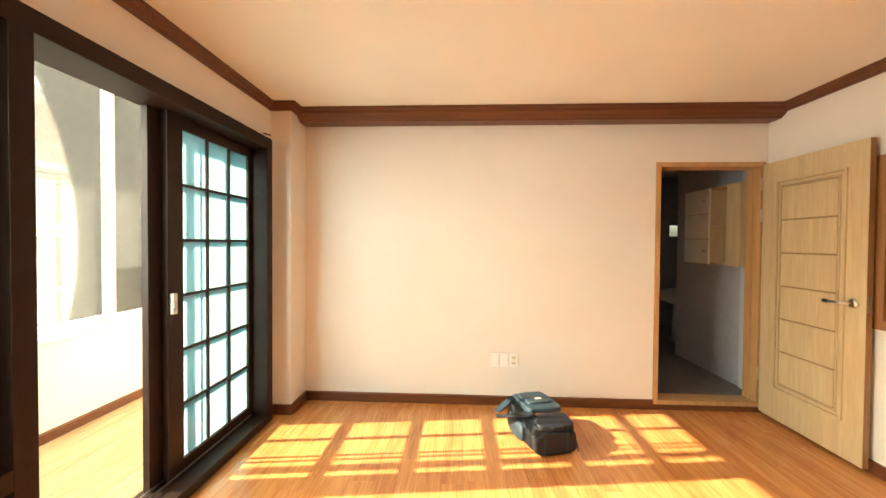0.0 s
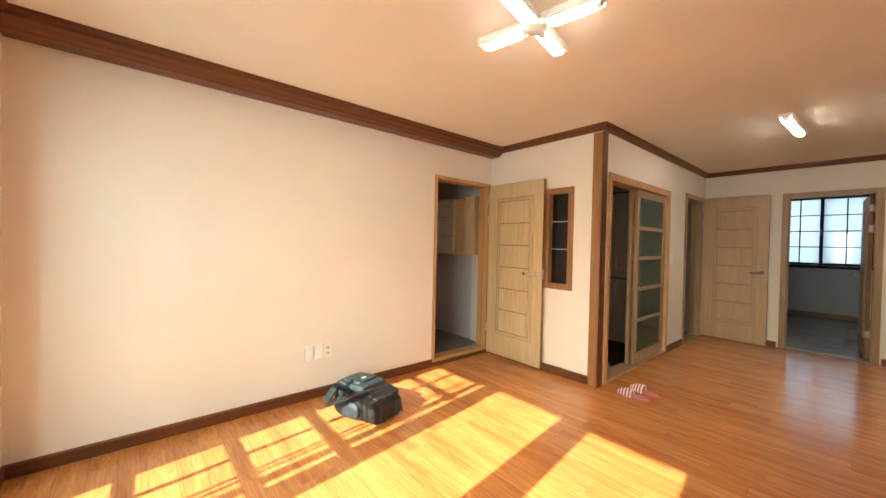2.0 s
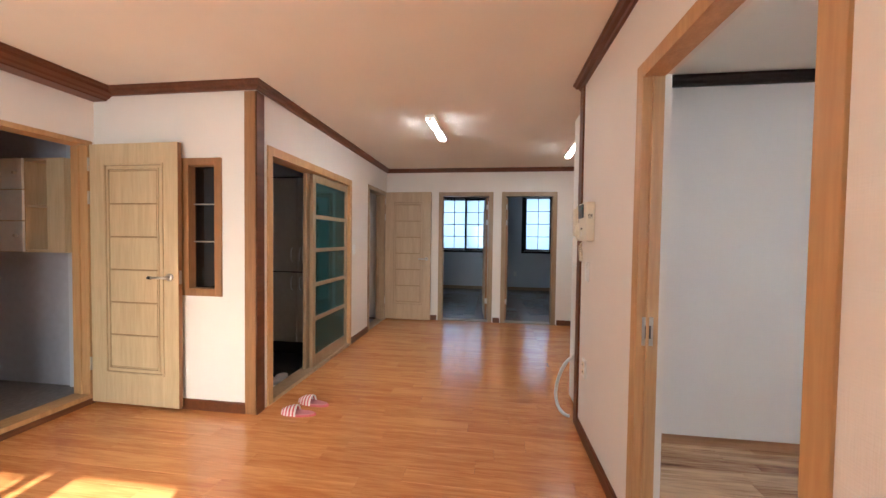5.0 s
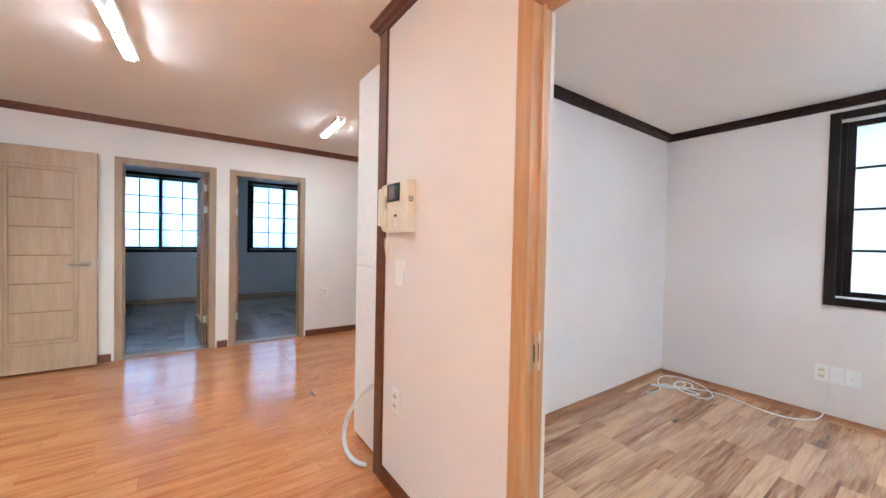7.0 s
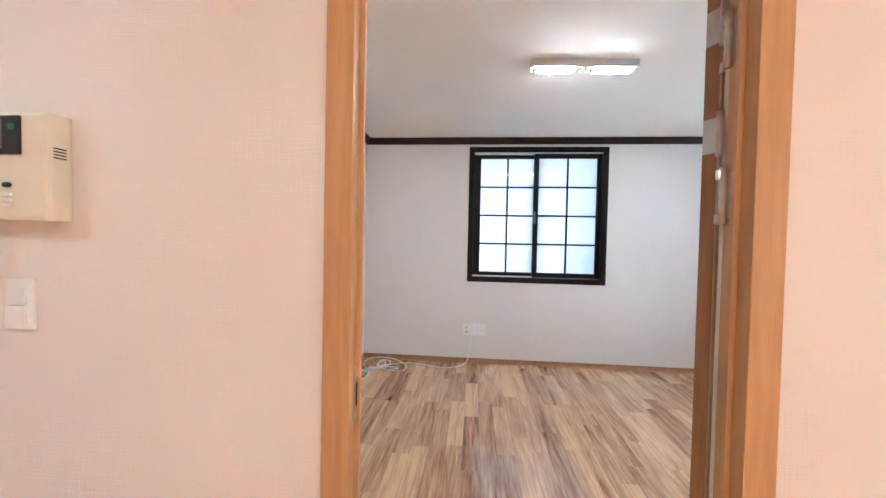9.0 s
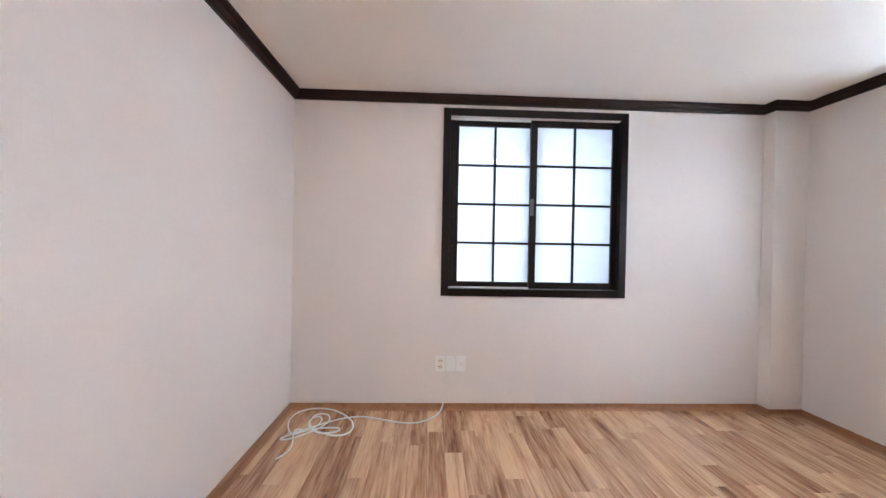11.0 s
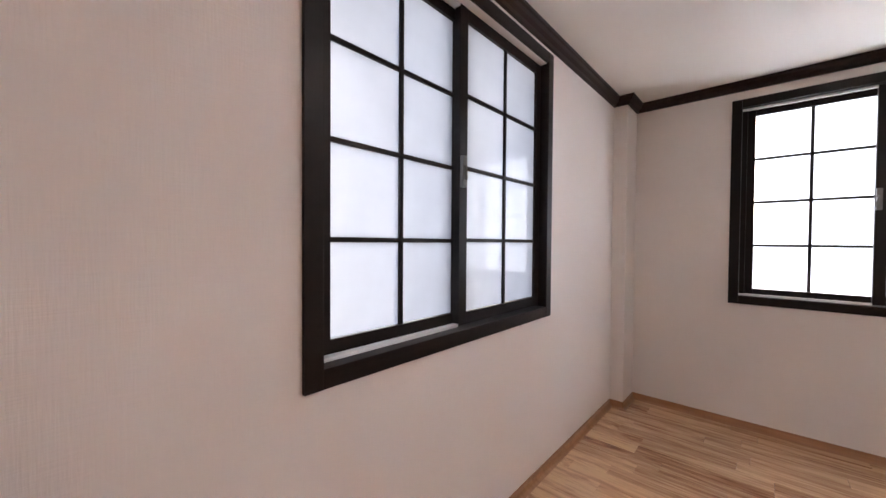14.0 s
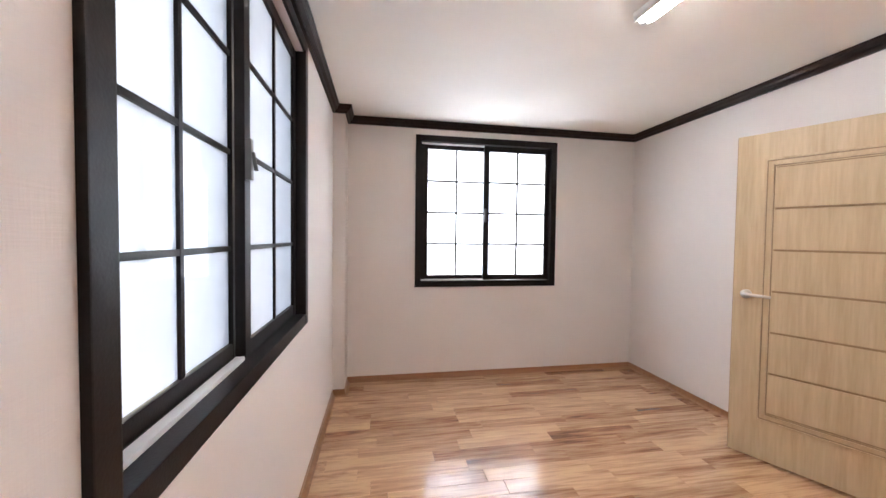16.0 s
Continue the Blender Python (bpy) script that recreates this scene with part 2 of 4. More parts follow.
def boxes(*pairs, bevel=0.0):
    bm = bmesh.new()
    for a, b in pairs:
        one = box(bmesh.new(), a, b, bevel)
        tmp = bpy.data.meshes.new("tmp")
        one.to_mesh(tmp)
        one.free()
        bm.from_mesh(tmp)
        bpy.data.meshes.remove(tmp)
    return bm


def cyl(p, q, r0, r1=None, seg=16, bm=None):
    """A capped cylinder or cone from p to q."""
    bm = bm or bmesh.new()
    p, q = Vector(p), Vector(q)
    r1 = r0 if r1 is None else r1
    m = Matrix.Translation((p + q) / 2) @ (q - p).to_track_quat("Z", "Y").to_matrix().to_4x4()
    bmesh.ops.create_cone(bm, cap_ends=True, segments=seg, radius1=r0, radius2=r1, depth=(q - p).length, matrix=m)
    return bm


def link(name, bm, material, smooth=False):
    me = bpy.data.meshes.new(name)
    bmesh.ops.recalc_face_normals(bm, faces=bm.faces[:])
    bm.to_mesh(me)
    bm.free()
    me.materials.append(material)
    if smooth:
        for f in me.polygons:
            f.use_smooth = True
    return new(name, me)


def part(name, bm, material, parent, label="", smooth=False):
    ob = link(name, bm, material, smooth)
    ob.parent = parent
    if label:
        ob["label"] = label
    return ob


def thing(name, m, label, category, group="", kind=""):
    ob = new(name)
    ob.empty_display_size = 0.1
    ob.matrix_world = m
    return tagged(ob, label, category, group, kind)


def structure(name, bm, material, label="", category="", smooth=False):
    return tagged(link(name, bm, material, smooth), label, category, kind="structure")


def wall(name, axis, a0, a1, u0, u1, z0, z1, holes, material, label):
    """A wall slab between a0 and a1 on its axis, u0..u1 along it, with openings (u0, u1, z0, z1) cut through."""
    us = sorted({u0, u1, *[h[0] for h in holes], *[h[1] for h in holes]})
    zs = sorted({z0, z1, *[h[2] for h in holes], *[h[3] for h in holes]})
    us, zs = [u for u in us if u0 <= u <= u1], [z for z in zs if z0 <= z <= z1]

    def solid(i, k):
        if not (0 <= i < len(us) - 1 and 0 <= k < len(zs) - 1):
            return False
        u, z = (us[i] + us[i + 1]) / 2, (zs[k] + zs[k + 1]) / 2
        return not any(h[0] < u < h[1] and h[2] < z < h[3] for h in holes)
    bm = bmesh.new()
    P = (lambda a, u, z: (a, u, z)) if axis == "x" else (lambda a, u, z: (u, a, z))

    def quad(*c):
        bm.faces.new([bm.verts.new(P(*q)) for q in c])
    for i in range(len(us) - 1):
        for k in range(len(zs) - 1):
            if not solid(i, k):
                continue
            p, q, r, s = us[i], us[i + 1], zs[k], zs[k + 1]
            for a in (a0, a1):
                quad((a, p, r), (a, q, r), (a, q, s), (a, p, s))
            if not solid(i - 1, k):
                quad((a0, p, r), (a1, p, r), (a1, p, s), (a0, p, s))
            if not solid(i + 1, k):
                quad((a0, q, r), (a1, q, r), (a1, q, s), (a0, q, s))
            if not solid(i, k - 1):
                quad((a0, p, r), (a1, p, r), (a1, q, r), (a0, q, r))
            if not solid(i, k + 1):
                quad((a0, p, s), (a1, p, s), (a1, q, s), (a0, q, s))
    bmesh.ops.remove_doubles(bm, verts=bm.verts[:], dist=1e-5)
    return structure(name, bm, material, label, "wall")


def sweep(name, path, profile, material, label, category="trim"):
    """A moulding along a plan line, the room on its left; profile of (distance from wall, height), corners mitred."""
    bm = bmesh.new()
    pts = [Vector(p) for p in path]
    rows = []
    for i, p in enumerate(pts):
        d0 = (p - pts[i - 1]).normalized() if i else None
        d1 = (pts[i + 1] - p).normalized() if i < len(pts) - 1 else None
        n0 = Vector((-d0.y, d0.x)) if d0 else None
        n1 = Vector((-d1.y, d1.x)) if d1 else None
        if n0 and n1:
            n = (n0 + n1) / (1 + n0.dot(n1))
        else:
            n = n0 or n1
        rows.append([bm.verts.new((p.x + n.x * d, p.y + n.y * d, z)) for d, z in profile])
    k = len(profile)
    for a, b in zip(rows, rows[1:]):
        for i in range(k):
            bm.faces.new((a[i], a[(i + 1) % k], b[(i + 1) % k], b[i]))
    bm.faces.new(rows[0])
    bm.faces.new(rows[-1][::-1])
    return structure(name, bm, material, label, category)


def tube(name, pts, r, material, parent=None, label="", category=""):
    cu = bpy.data.curves.new(name, "CURVE")
    cu.dimensions, cu.bevel_depth, cu.bevel_resolution, cu.resolution_u = "3D", r, 2, 6
    sp = cu.splines.new("NURBS")
    sp.points.add(len(pts) - 1)
    for q, p in zip(sp.points, pts):
        q.co = (*p, 1)
    sp.use_endpoint_u, sp.order_u = True, 4
    tmp = bpy.data.objects.new("tmp", cu)
    me = bpy.data.meshes.new_from_object(tmp)
    bpy.data.objects.remove(tmp)
    bpy.data.curves.remove(cu)
    me.materials.clear()
    me.materials.append(material)
    for f in me.polygons:
        f.use_smooth = True
    ob = new(name, me)
    if parent:
        ob.parent = parent
        if label:
            ob["label"] = label
    else:
        tagged(ob, label, category)
    return ob


def blob(rx, ry, rz, c=(0, 0, 0), e=0.5, nu=28, nv=16, bm=None, wobble=0.0):
    """A rounded box: superellipsoid."""
    bm = bm or bmesh.new()
    sg = lambda v, k: math.copysign(abs(v) ** k, v)
    ring = []
    for j in range(1, nv):
        ph = -math.pi / 2 + math.pi * j / nv
        row = []
        for i in range(nu):
            th = 2 * math.pi * i / nu
            v = Vector((rx * sg(math.cos(ph), e) * sg(math.cos(th), e), ry * sg(math.cos(ph), e) * sg(math.sin(th), e), rz * sg(math.sin(ph), e)))
            if wobble:
                v *= 1 + wobble * noise.noise((v + Vector(c)) * 14)
            row.append(bm.verts.new(v + Vector(c)))
        ring.append(row)
    lo, hi = bm.verts.new((c[0], c[1], c[2] - rz)), bm.verts.new((c[0], c[1], c[2] + rz))
    for a, b in zip(ring, ring[1:]):
        for i in range(nu):
            bm.faces.new((a[i], a[(i + 1) % nu], b[(i + 1) % nu], b[i]))
    for i in range(nu):
        bm.faces.new((lo, ring[0][(i + 1) % nu], ring[0][i]))
        bm.faces.new((hi, ring[-1][i], ring[-1][(i + 1) % nu]))
    return bm


# ---- structure ----
H, HR = 2.42, 2.355
XW, YN, XL, YE, XF, YS = -1.01, 3.434, 2.92, 2.08, 6.2, -0.23
RX0, RX1, RY0, RY1 = -0.84, 3.015, -3.26, -0.34
cream, ivory = "cream woven wallpaper wall of the living room", "ivory woven wallpaper wall of the small room"
wall("wall_west", "x", -1.2, XW, YS, YN + 0.13, 0, H + 0.35, [(0.55, 1.5, 0.58, 2.09), (1.5, 3.085, 0.0, 2.09)], M_PAPER, cream)
wall("wall_north", "y", YN, YN + 0.13, XW, XL, 0, H, [(2.075, 2.875, 0.04, 2.0)], M_PAPER, cream)
structure("wall_pier", boxes(((XW, 3.165, 0), (-0.85, YN, H))), M_PAPER, "slim wallpapered pier beside the balcony door", "wall")
wall("wall_entry_side", "x", XL, XL + 0.12, YE + 0.12, YN, 0, H, [(2.38, 2.62, 0.9, 1.84)], M_PAPER, "short wallpapered wall with an inner window")
wall("wall_hall_north", "y", YE, YE + 0.12, XL, XF, 0, H, [(3.09, 4.65, 0, 1.95), (5.35, 6.06, 0, 2.0)], M_PAPER, "hall wall with sliding entry door")
wall("wall_hall_end", "x", XF, XF + 0.14, -3.6, 4.2, 0, 2.7, [(0.41, 1.17, 0, 2.0), (-0.56, 0.18, 0, 2.0)], M_PAPER, "wall with two bedroom doorways")
wall("wall_south", "y", RY1, YS, -1.2, 3.16, 0, H, [(1.29, 2.125, 0, 2.0)], M_PAPER, "thick wall with a doorway to the small room")
wall("wall_room_east", "x", RX1, 3.16, -3.6, RY1, 0, H, [], M_PAPER_ROOM, ivory)
wall("wall_room_south", "y", RY0 - 0.2, RY0, RX0 - 0.2, RX1, 0, H, [(0.55, 1.875, 0.9, 2.21)], M_PAPER_ROOM, ivory)
wall("wall_room_west", "x", RX0 - 0.2, RX0, RY0, RY1, 0, H, [(-2.53, -1.23, 0.88, 2.2)], M_PAPER_ROOM, ivory)
structure("wall_column", boxes(((RX0, RY0, 0), (-0.58, -3.165, H))), M_PAPER_ROOM, "wallpapered corner column of the small room", "wall")
structure("wall_kitchen_south", boxes(((3.2, -3.72, 0), (XF, -3.6, H))), M_PAPER, "plain kitchen wall", "wall")
# inner lining of the small room's side of the thick wall
wall("wall_room_north", "y", RY1 - 0.004, RY1, RX0, RX1, 0, H, [(1.24, 2.175, 0, 2.06)], M_PAPER_ROOM, ivory)
structure("ceiling", boxes(((-1.2, YS - 0.18, H), (6.34, YN + 0.1, H + 0.15)), ((3.2, -3.72, H), (6.34, YS - 0.18, H + 0.15))), M_CEIL, "cream papered ceiling of the living room", "ceiling")
structure("ceiling_room", boxes(((RX0, RY0, HR), (RX1, RY1, HR + 0.03)), ((RX0 - 0.2, RY0 - 0.2, H), (3.2, YS - 0.181, H + 0.15))), M_CEIL, "pale papered ceiling of the small room", "ceiling")
floor_living = structure("floor_living", boxes(((-1.2, YS, -0.2), (XL + 0.02, YN + 0.1, -0.004)), ((XL + 0.02, YS, -0.2), (6.34, YE, -0.004)), ((3.2, -3.72, -0.2), (6.34, YS, -0.004))), M_PLANK_JOIN, "glossy orange wood plank floor", "floor")
floor_room = structure("floor_room", boxes(((RX0 - 0.2, RY0 - 0.2, -0.2), (3.2, YS - 0.001, -0.004))), M_VINYL_JOIN, "brown wood-look vinyl plank floor", "floor")

CROWN = [(0, H), (0.055, H), (0.055, H - 0.014), (0.046, H - 0.02), (0.04, H - 0.036), (0.022, H - 0.046), (0.018, H - 0.06), (0, H - 0.06)]
BIG = [(0, H), (0.2, H), (0.2, H - 0.02), (0.185, H - 0.028), (0.185, H - 0.05), (0.16, H - 0.065), (0.15, H - 0.078), (0.125, H - 0.088), (0.12, H - 0.097), (0, H - 0.097)]
sweep("trim_crown_east", [(XF, -3.55), (XF, YE), (XL, YE), (XL, YN - 0.1)], CROWN, M_BROWN, "brown wooden crown moulding")
sweep("trim_crown_north", [(XL - 0.003, YN), (-0.847, YN)], BIG, M_BROWN, "deep stepped brown crown moulding")
sweep("trim_crown_west", [(-0.85, YN - 0.1), (-0.85, 3.165), (XW, 3.165), (XW, YS), (3.16, YS), (3.16, RY1 - 0.2)], CROWN, M_BROWN, "brown wooden crown moulding")
sweep("trim_crown_room", [(RX1, RY0), (RX1, RY1 - 0.004), (RX0, RY1 - 0.004), (RX0, -3.165), (-0.58, -3.165), (-0.58, RY0), (RX1, RY0)], [(d, z - H + HR) for d, z in CROWN], M_DARK, "dark brown crown moulding")
BASE = [(0, 0), (0.014, 0), (0.014, 0.068), (0.008, 0.076), (0, 0.078)]
for k, path in enumerate(([(2.05, YN), (-0.85, YN), (-0.85, 3.165), (XW, 3.165), (XW, 3.1)], [(XL, 2.16), (XL, 3.42)], [(5.295, YE), (4.70, YE)],
                          [(XF, 1.24), (XF, 1.36)], [(XF, 0.24), (XF, 0.345)], [(XF, -3.5), (XF, -0.63)], [(XW, 1.49), (XW, YS), (1.235, YS)], [(2.18, YS), (3.085, YS)])):
    sweep("baseboard_%d" % (k + 1), path, BASE, M_BROWN, "dark brown wooden baseboard", "baseboard")
COVE = [(0, 0), (0.03, 0), (0.012, 0.008), (0.005, 0.022), (0.003, 0.045), (0, 0.046)]
sweep("baseboard_room", [(2.18, RY1 - 0.004), (RX1, RY1 - 0.004)], COVE, M_COVE, "brown vinyl floor edge turned up", "baseboard")
sweep("baseboard_room_around", [(1.235, RY1 - 0.004), (RX0, RY1 - 0.004), (RX0, -3.165), (-0.58, -3.165), (-0.58, RY0), (RX1, RY0), (RX1, RY1 - 0.004)], COVE, M_COVE, "brown vinyl floor edge turned up", "baseboard")

structure("trim_utility_step", boxes(((2.03, YN - 0.013, 0), (2.9, YN - 0.0005, 0.042)), bevel=0.001), M_BROWN, "dark brown strip under the utility threshold", "trim")

# post casing at the hall corner, and the dark strip at the end of the south wall
structure("trim_post", boxes(((XL - 0.012, YE - 0.012, 0), (XL, YE + 0.085, H - 0.07)), bevel=0.002), M_POST, "light brown wooden corner casing", "trim")
structure("trim_post_hall", boxes(((XL - 0.012, YE - 0.014, 0), (XL + 0.075, YE, H - 0.07)), bevel=0.002), M_BROWN, "dark brown wooden corner casing", "trim")
structure("trim_south_end", boxes(((3.085, YS, 0), (3.172, YS + 0.012, H - 0.06)), ((3.16, YS - 0.1, 0), (3.172, YS, H - 0.06))), M_BROWN, "dark brown wooden end strip of the wall", "trim")


# ---- door frames and leaves ----
def casing(name, m, w, h, depth, material, label, sill=0.0, cw=0.05):
    """Door frame: clear width w and height h in local x, z; depth along local y from the front face at 0."""
    t = thing(name, m, label, "door frame", kind="structure")
    f = 0.009
    part("jamb", boxes(((-cw, -f, 0), (0.012, depth + f, h + cw)), bevel=0.003), material, t)
    part("jamb", boxes(((w - 0.012, -f, 0), (w + cw, depth + f, h + cw)), bevel=0.003), material, t)
    part("head", boxes(((0.012, -f + 0.001, h - 0.012), (w - 0.012, depth + f - 0.001, h + cw - 0.001)), bevel=0.003), material, t)
    part("door_stop", boxes(((0.012, depth * 0.45, 0), (0.024, depth * 0.6, h - 0.012)), ((w - 0.024, depth * 0.45, 0), (w - 0.012, depth * 0.6, h - 0.012)), bevel=0.001), material, t)
    if sill:
        part("threshold", boxes(((0.0, -0.006, 0), (w, depth + 0.006, sill)), bevel=0.002), material, t)
    return t


def leaf(name, m, w, h, material, label, tip=False):
    """Panelled door leaf: hinge at the local origin, leaf along +x, faces at y = 0 and y = 0.036."""
    t = thing(name, m, label, "door", kind="structure")
    part("body", boxes(((0, 0, 0.008), (w, 0.036, h)), bevel=0.003), material, t)
    x0, x1, z0, z1 = 0.14 * w / 0.8, w - 0.125 * w / 0.8, 0.24, h - 0.15
    for y, s in ((0.0, -1), (0.036, 1)):
        for g, wd in ((0.0, 0.012), (0.035, 0.008)):
            a, b, c, d = x0 + g, x1 - g, z0 + g, z1 - g
            y1 = y + s * 0.010
            part("molding", boxes(((a, y, c), (a + wd, y1, d)), ((b - wd, y, c), (b, y1, d)), ((a + wd, y, c), (b - wd, y1, c + wd)), ((a + wd, y, d - wd), (b - wd, y1, d)), bevel=0.0015), material, t)
            # thin dark strips painted where the moulding's edge would be in shade
            part("molding_groove", boxes(((a + wd, y, c + wd), (a + wd + 0.004, y + s * 0.0012, d - wd)), ((b - wd - 0.004, y, c + wd), (b - wd, y + s * 0.0012, d - wd)), ((a + wd + 0.004, y, d - wd - 0.004), (b - wd - 0.004, y + s * 0.0012, d - wd)), ((a + wd + 0.004, y, c + wd), (b - wd - 0.004, y + s * 0.0012, c + wd + 0.004))), M_GROOVE_SHADE, t)
        a, b, c, d = x0 + 0.052, x1 - 0.052, z0 + 0.052, z1 - 0.052
        n = 6
        part("groove", boxes(((a, y, c), (b, y + s * 0.0015, d))), M_GROOVE_SHADE, t, "routed groove lines, their shade put into a darker colour")
        for i in range(n):
            za, zb = c + (d - c) * i / n + 0.006, c + (d - c) * (i + 1) / n - 0.006
            part("panel", boxes(((a, y, za), (b, y + s * 0.007, zb)), bevel=0.003), material, t)
        hx, hz = w - 0.065, 0.98
        hd = part("handle", cyl((hx, y, hz), (hx, y + s * 0.012, hz), 0.027, seg=24), M_CHROME, t, "brushed steel lever handle", True)
        part("spindle", cyl((hx, y + s * 0.012, hz), (hx, y + s * 0.05, hz), 0.011), M_CHROME, hd, smooth=True)
        lv = cyl((hx + 0.008, y + s * 0.045, hz), (hx - 0.12, y + s * 0.045, hz - 0.003), 0.010, 0.008)
        part("lever", lv, M_CHROME, hd, smooth=True)
        if tip:
            part("lever_tip", cyl((hx - 0.118, y + s * 0.045, hz - 0.003), (hx - 0.142, y + s * 0.045, hz - 0.003), 0.0115), M_BLACK, hd, "black rubber tip", True)
    part("edge_band", boxes(((-0.0015, 0.0015, 0.01), (0.0, 0.0345, h - 0.002))), M_POST, t, "orange-brown edge band")
    part("edge_band", boxes(((w, 0.0015, 0.01), (w + 0.0015, 0.0345, h - 0.002))), M_POST, t, "orange-brown edge band")
    part("latch", boxes(((w - 0.001, 0.008, 0.93), (w + 0.003, 0.028, 1.03))), M_CHROME, t, "steel latch plate")
    for z in (0.25, h - 0.45, h - 0.2):
        hg = part("hinge", cyl((-0.004, -0.004, z), (-0.004, -0.004, z + 0.1), 0.007), M_CHROME, t, "steel butterfly hinge", True)
        part("hinge_plate", boxes(((-0.002, 0.004, z + 0.01), (0.001, 0.034, z + 0.09))), M_CHROME, hg)
    return t


casing("door_frame_bath", pose(2.075, YN, 0.04), 0.80, 1.95, 0.13, M_OAK, "orange-brown wooden frame of the utility doorway", 0.035, 0.026)
leaf("door_1", pose(2.862, YN - 0.03, 0.02, 0, 0, -91), 0.755, 1.965, M_DOOR, "pale maple panelled door, wide open", True)
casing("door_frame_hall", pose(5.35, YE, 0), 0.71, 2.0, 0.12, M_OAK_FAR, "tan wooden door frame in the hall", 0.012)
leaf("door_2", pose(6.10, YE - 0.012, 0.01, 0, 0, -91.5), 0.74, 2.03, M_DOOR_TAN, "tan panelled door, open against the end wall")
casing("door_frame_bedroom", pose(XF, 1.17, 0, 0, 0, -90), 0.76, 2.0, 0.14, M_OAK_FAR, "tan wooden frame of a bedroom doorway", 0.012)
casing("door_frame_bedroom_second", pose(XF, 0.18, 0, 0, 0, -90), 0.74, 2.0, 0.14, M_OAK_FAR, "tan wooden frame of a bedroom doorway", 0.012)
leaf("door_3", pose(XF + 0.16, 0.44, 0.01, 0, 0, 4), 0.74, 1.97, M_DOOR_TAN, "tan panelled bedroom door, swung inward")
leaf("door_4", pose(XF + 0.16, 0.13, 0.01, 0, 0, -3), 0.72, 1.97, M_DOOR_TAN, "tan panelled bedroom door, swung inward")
rf = casing("door_frame_room", pose(1.29, -0.30, 0), 0.835, 2.0, 0.07, M_OAK, "beech frame of the small room's doorway", 0.006, cw=0.05)
part("strike_plate", boxes(((0.819, 0.012, 0.87), (0.823, 0.055, 0.99))), M_CHROME, rf, "steel strike plate")
for hz in (1.34, 1.68):
    hg = part("hinge", boxes(((0.0125, 0.004, hz), (0.0145, 0.038, hz + 0.1)), bevel=0.001), M_CHROME, rf, "steel butterfly hinge")
    part("knuckle", cyl((0.019, -0.002, hz - 0.012), (0.019, -0.002, hz + 0.112), 0.008), M_CHROME, hg, smooth=True)
    for sz in (0.015, 0.04, 0.065, 0.088):
        part("screw", cyl((0.0145, 0.028, hz + sz), (0.0155, 0.028, hz + sz), 0.005, seg=8), M_BLACK, hg)
    for sz in (-0.01, 0.09):
        part("leaf_plate", boxes(((0.012, -0.034, hz + sz), (0.016, -0.006, hz + sz + 0.022)), bevel=0.001), M_CHROME, hg)
part("strike_hole", boxes(((0.816, 0.022, 0.90), (0.820, 0.045, 0.955))), M_BLACK, rf)
leaf("door_5", pose(1.298, RY1, 0.01, 0, 0, 180 + 26), 0.82, 1.925, M_DOOR, "pale maple panelled door, open into the small room")


# ---- windows ----
def sash(t, x0, x1, z0, z1, y, cols, rows, frame_mat, glass, stile=0.05, thick=0.03, name="sash", label=""):
    s = part(name, boxes(((x0, y, z0), (x0 + stile, y + thick, z1)), ((x1 - stile, y, z0), (x1, y + thick, z1)), ((x0 + stile, y + 0.001, z0), (x1 - stile, y + thick - 0.001, z0 + stile)), ((x0 + stile, y + 0.001, z1 - stile), (x1 - stile, y + thick - 0.001, z1)), bevel=0.002), frame_mat, t, label)
    a, b, c, d = x0 + stile, x1 - stile, z0 + stile, z1 - stile
    for i in range(cols):
        for k in range(rows):
            p = part("pane", boxes(((a + (b - a) * i / cols + 0.002, y + thick / 2 - 0.002, c + (d - c) * k / rows + 0.002), (a + (b - a) * (i + 1) / cols - 0.002, y + thick / 2 + 0.002, c + (d - c) * (k + 1) / rows - 0.002))), glass, s)
            p.visible_shadow = glass is M_FROST
    for i in range(1, cols):
        x = a + (b - a) * i / cols
        part("muntin", boxes(((x - 0.0085, y + 0.004, c), (x + 0.0085, y + thick - 0.004, d)), bevel=0.001), frame_mat, s)
    for k in range(1, rows):
        z = c + (d - c) * k / rows
        part("muntin", boxes(((a, y + 0.005, z - 0.008), (b, y + thick - 0.005, z + 0.008)), bevel=0.001), frame_mat, s)
    return s


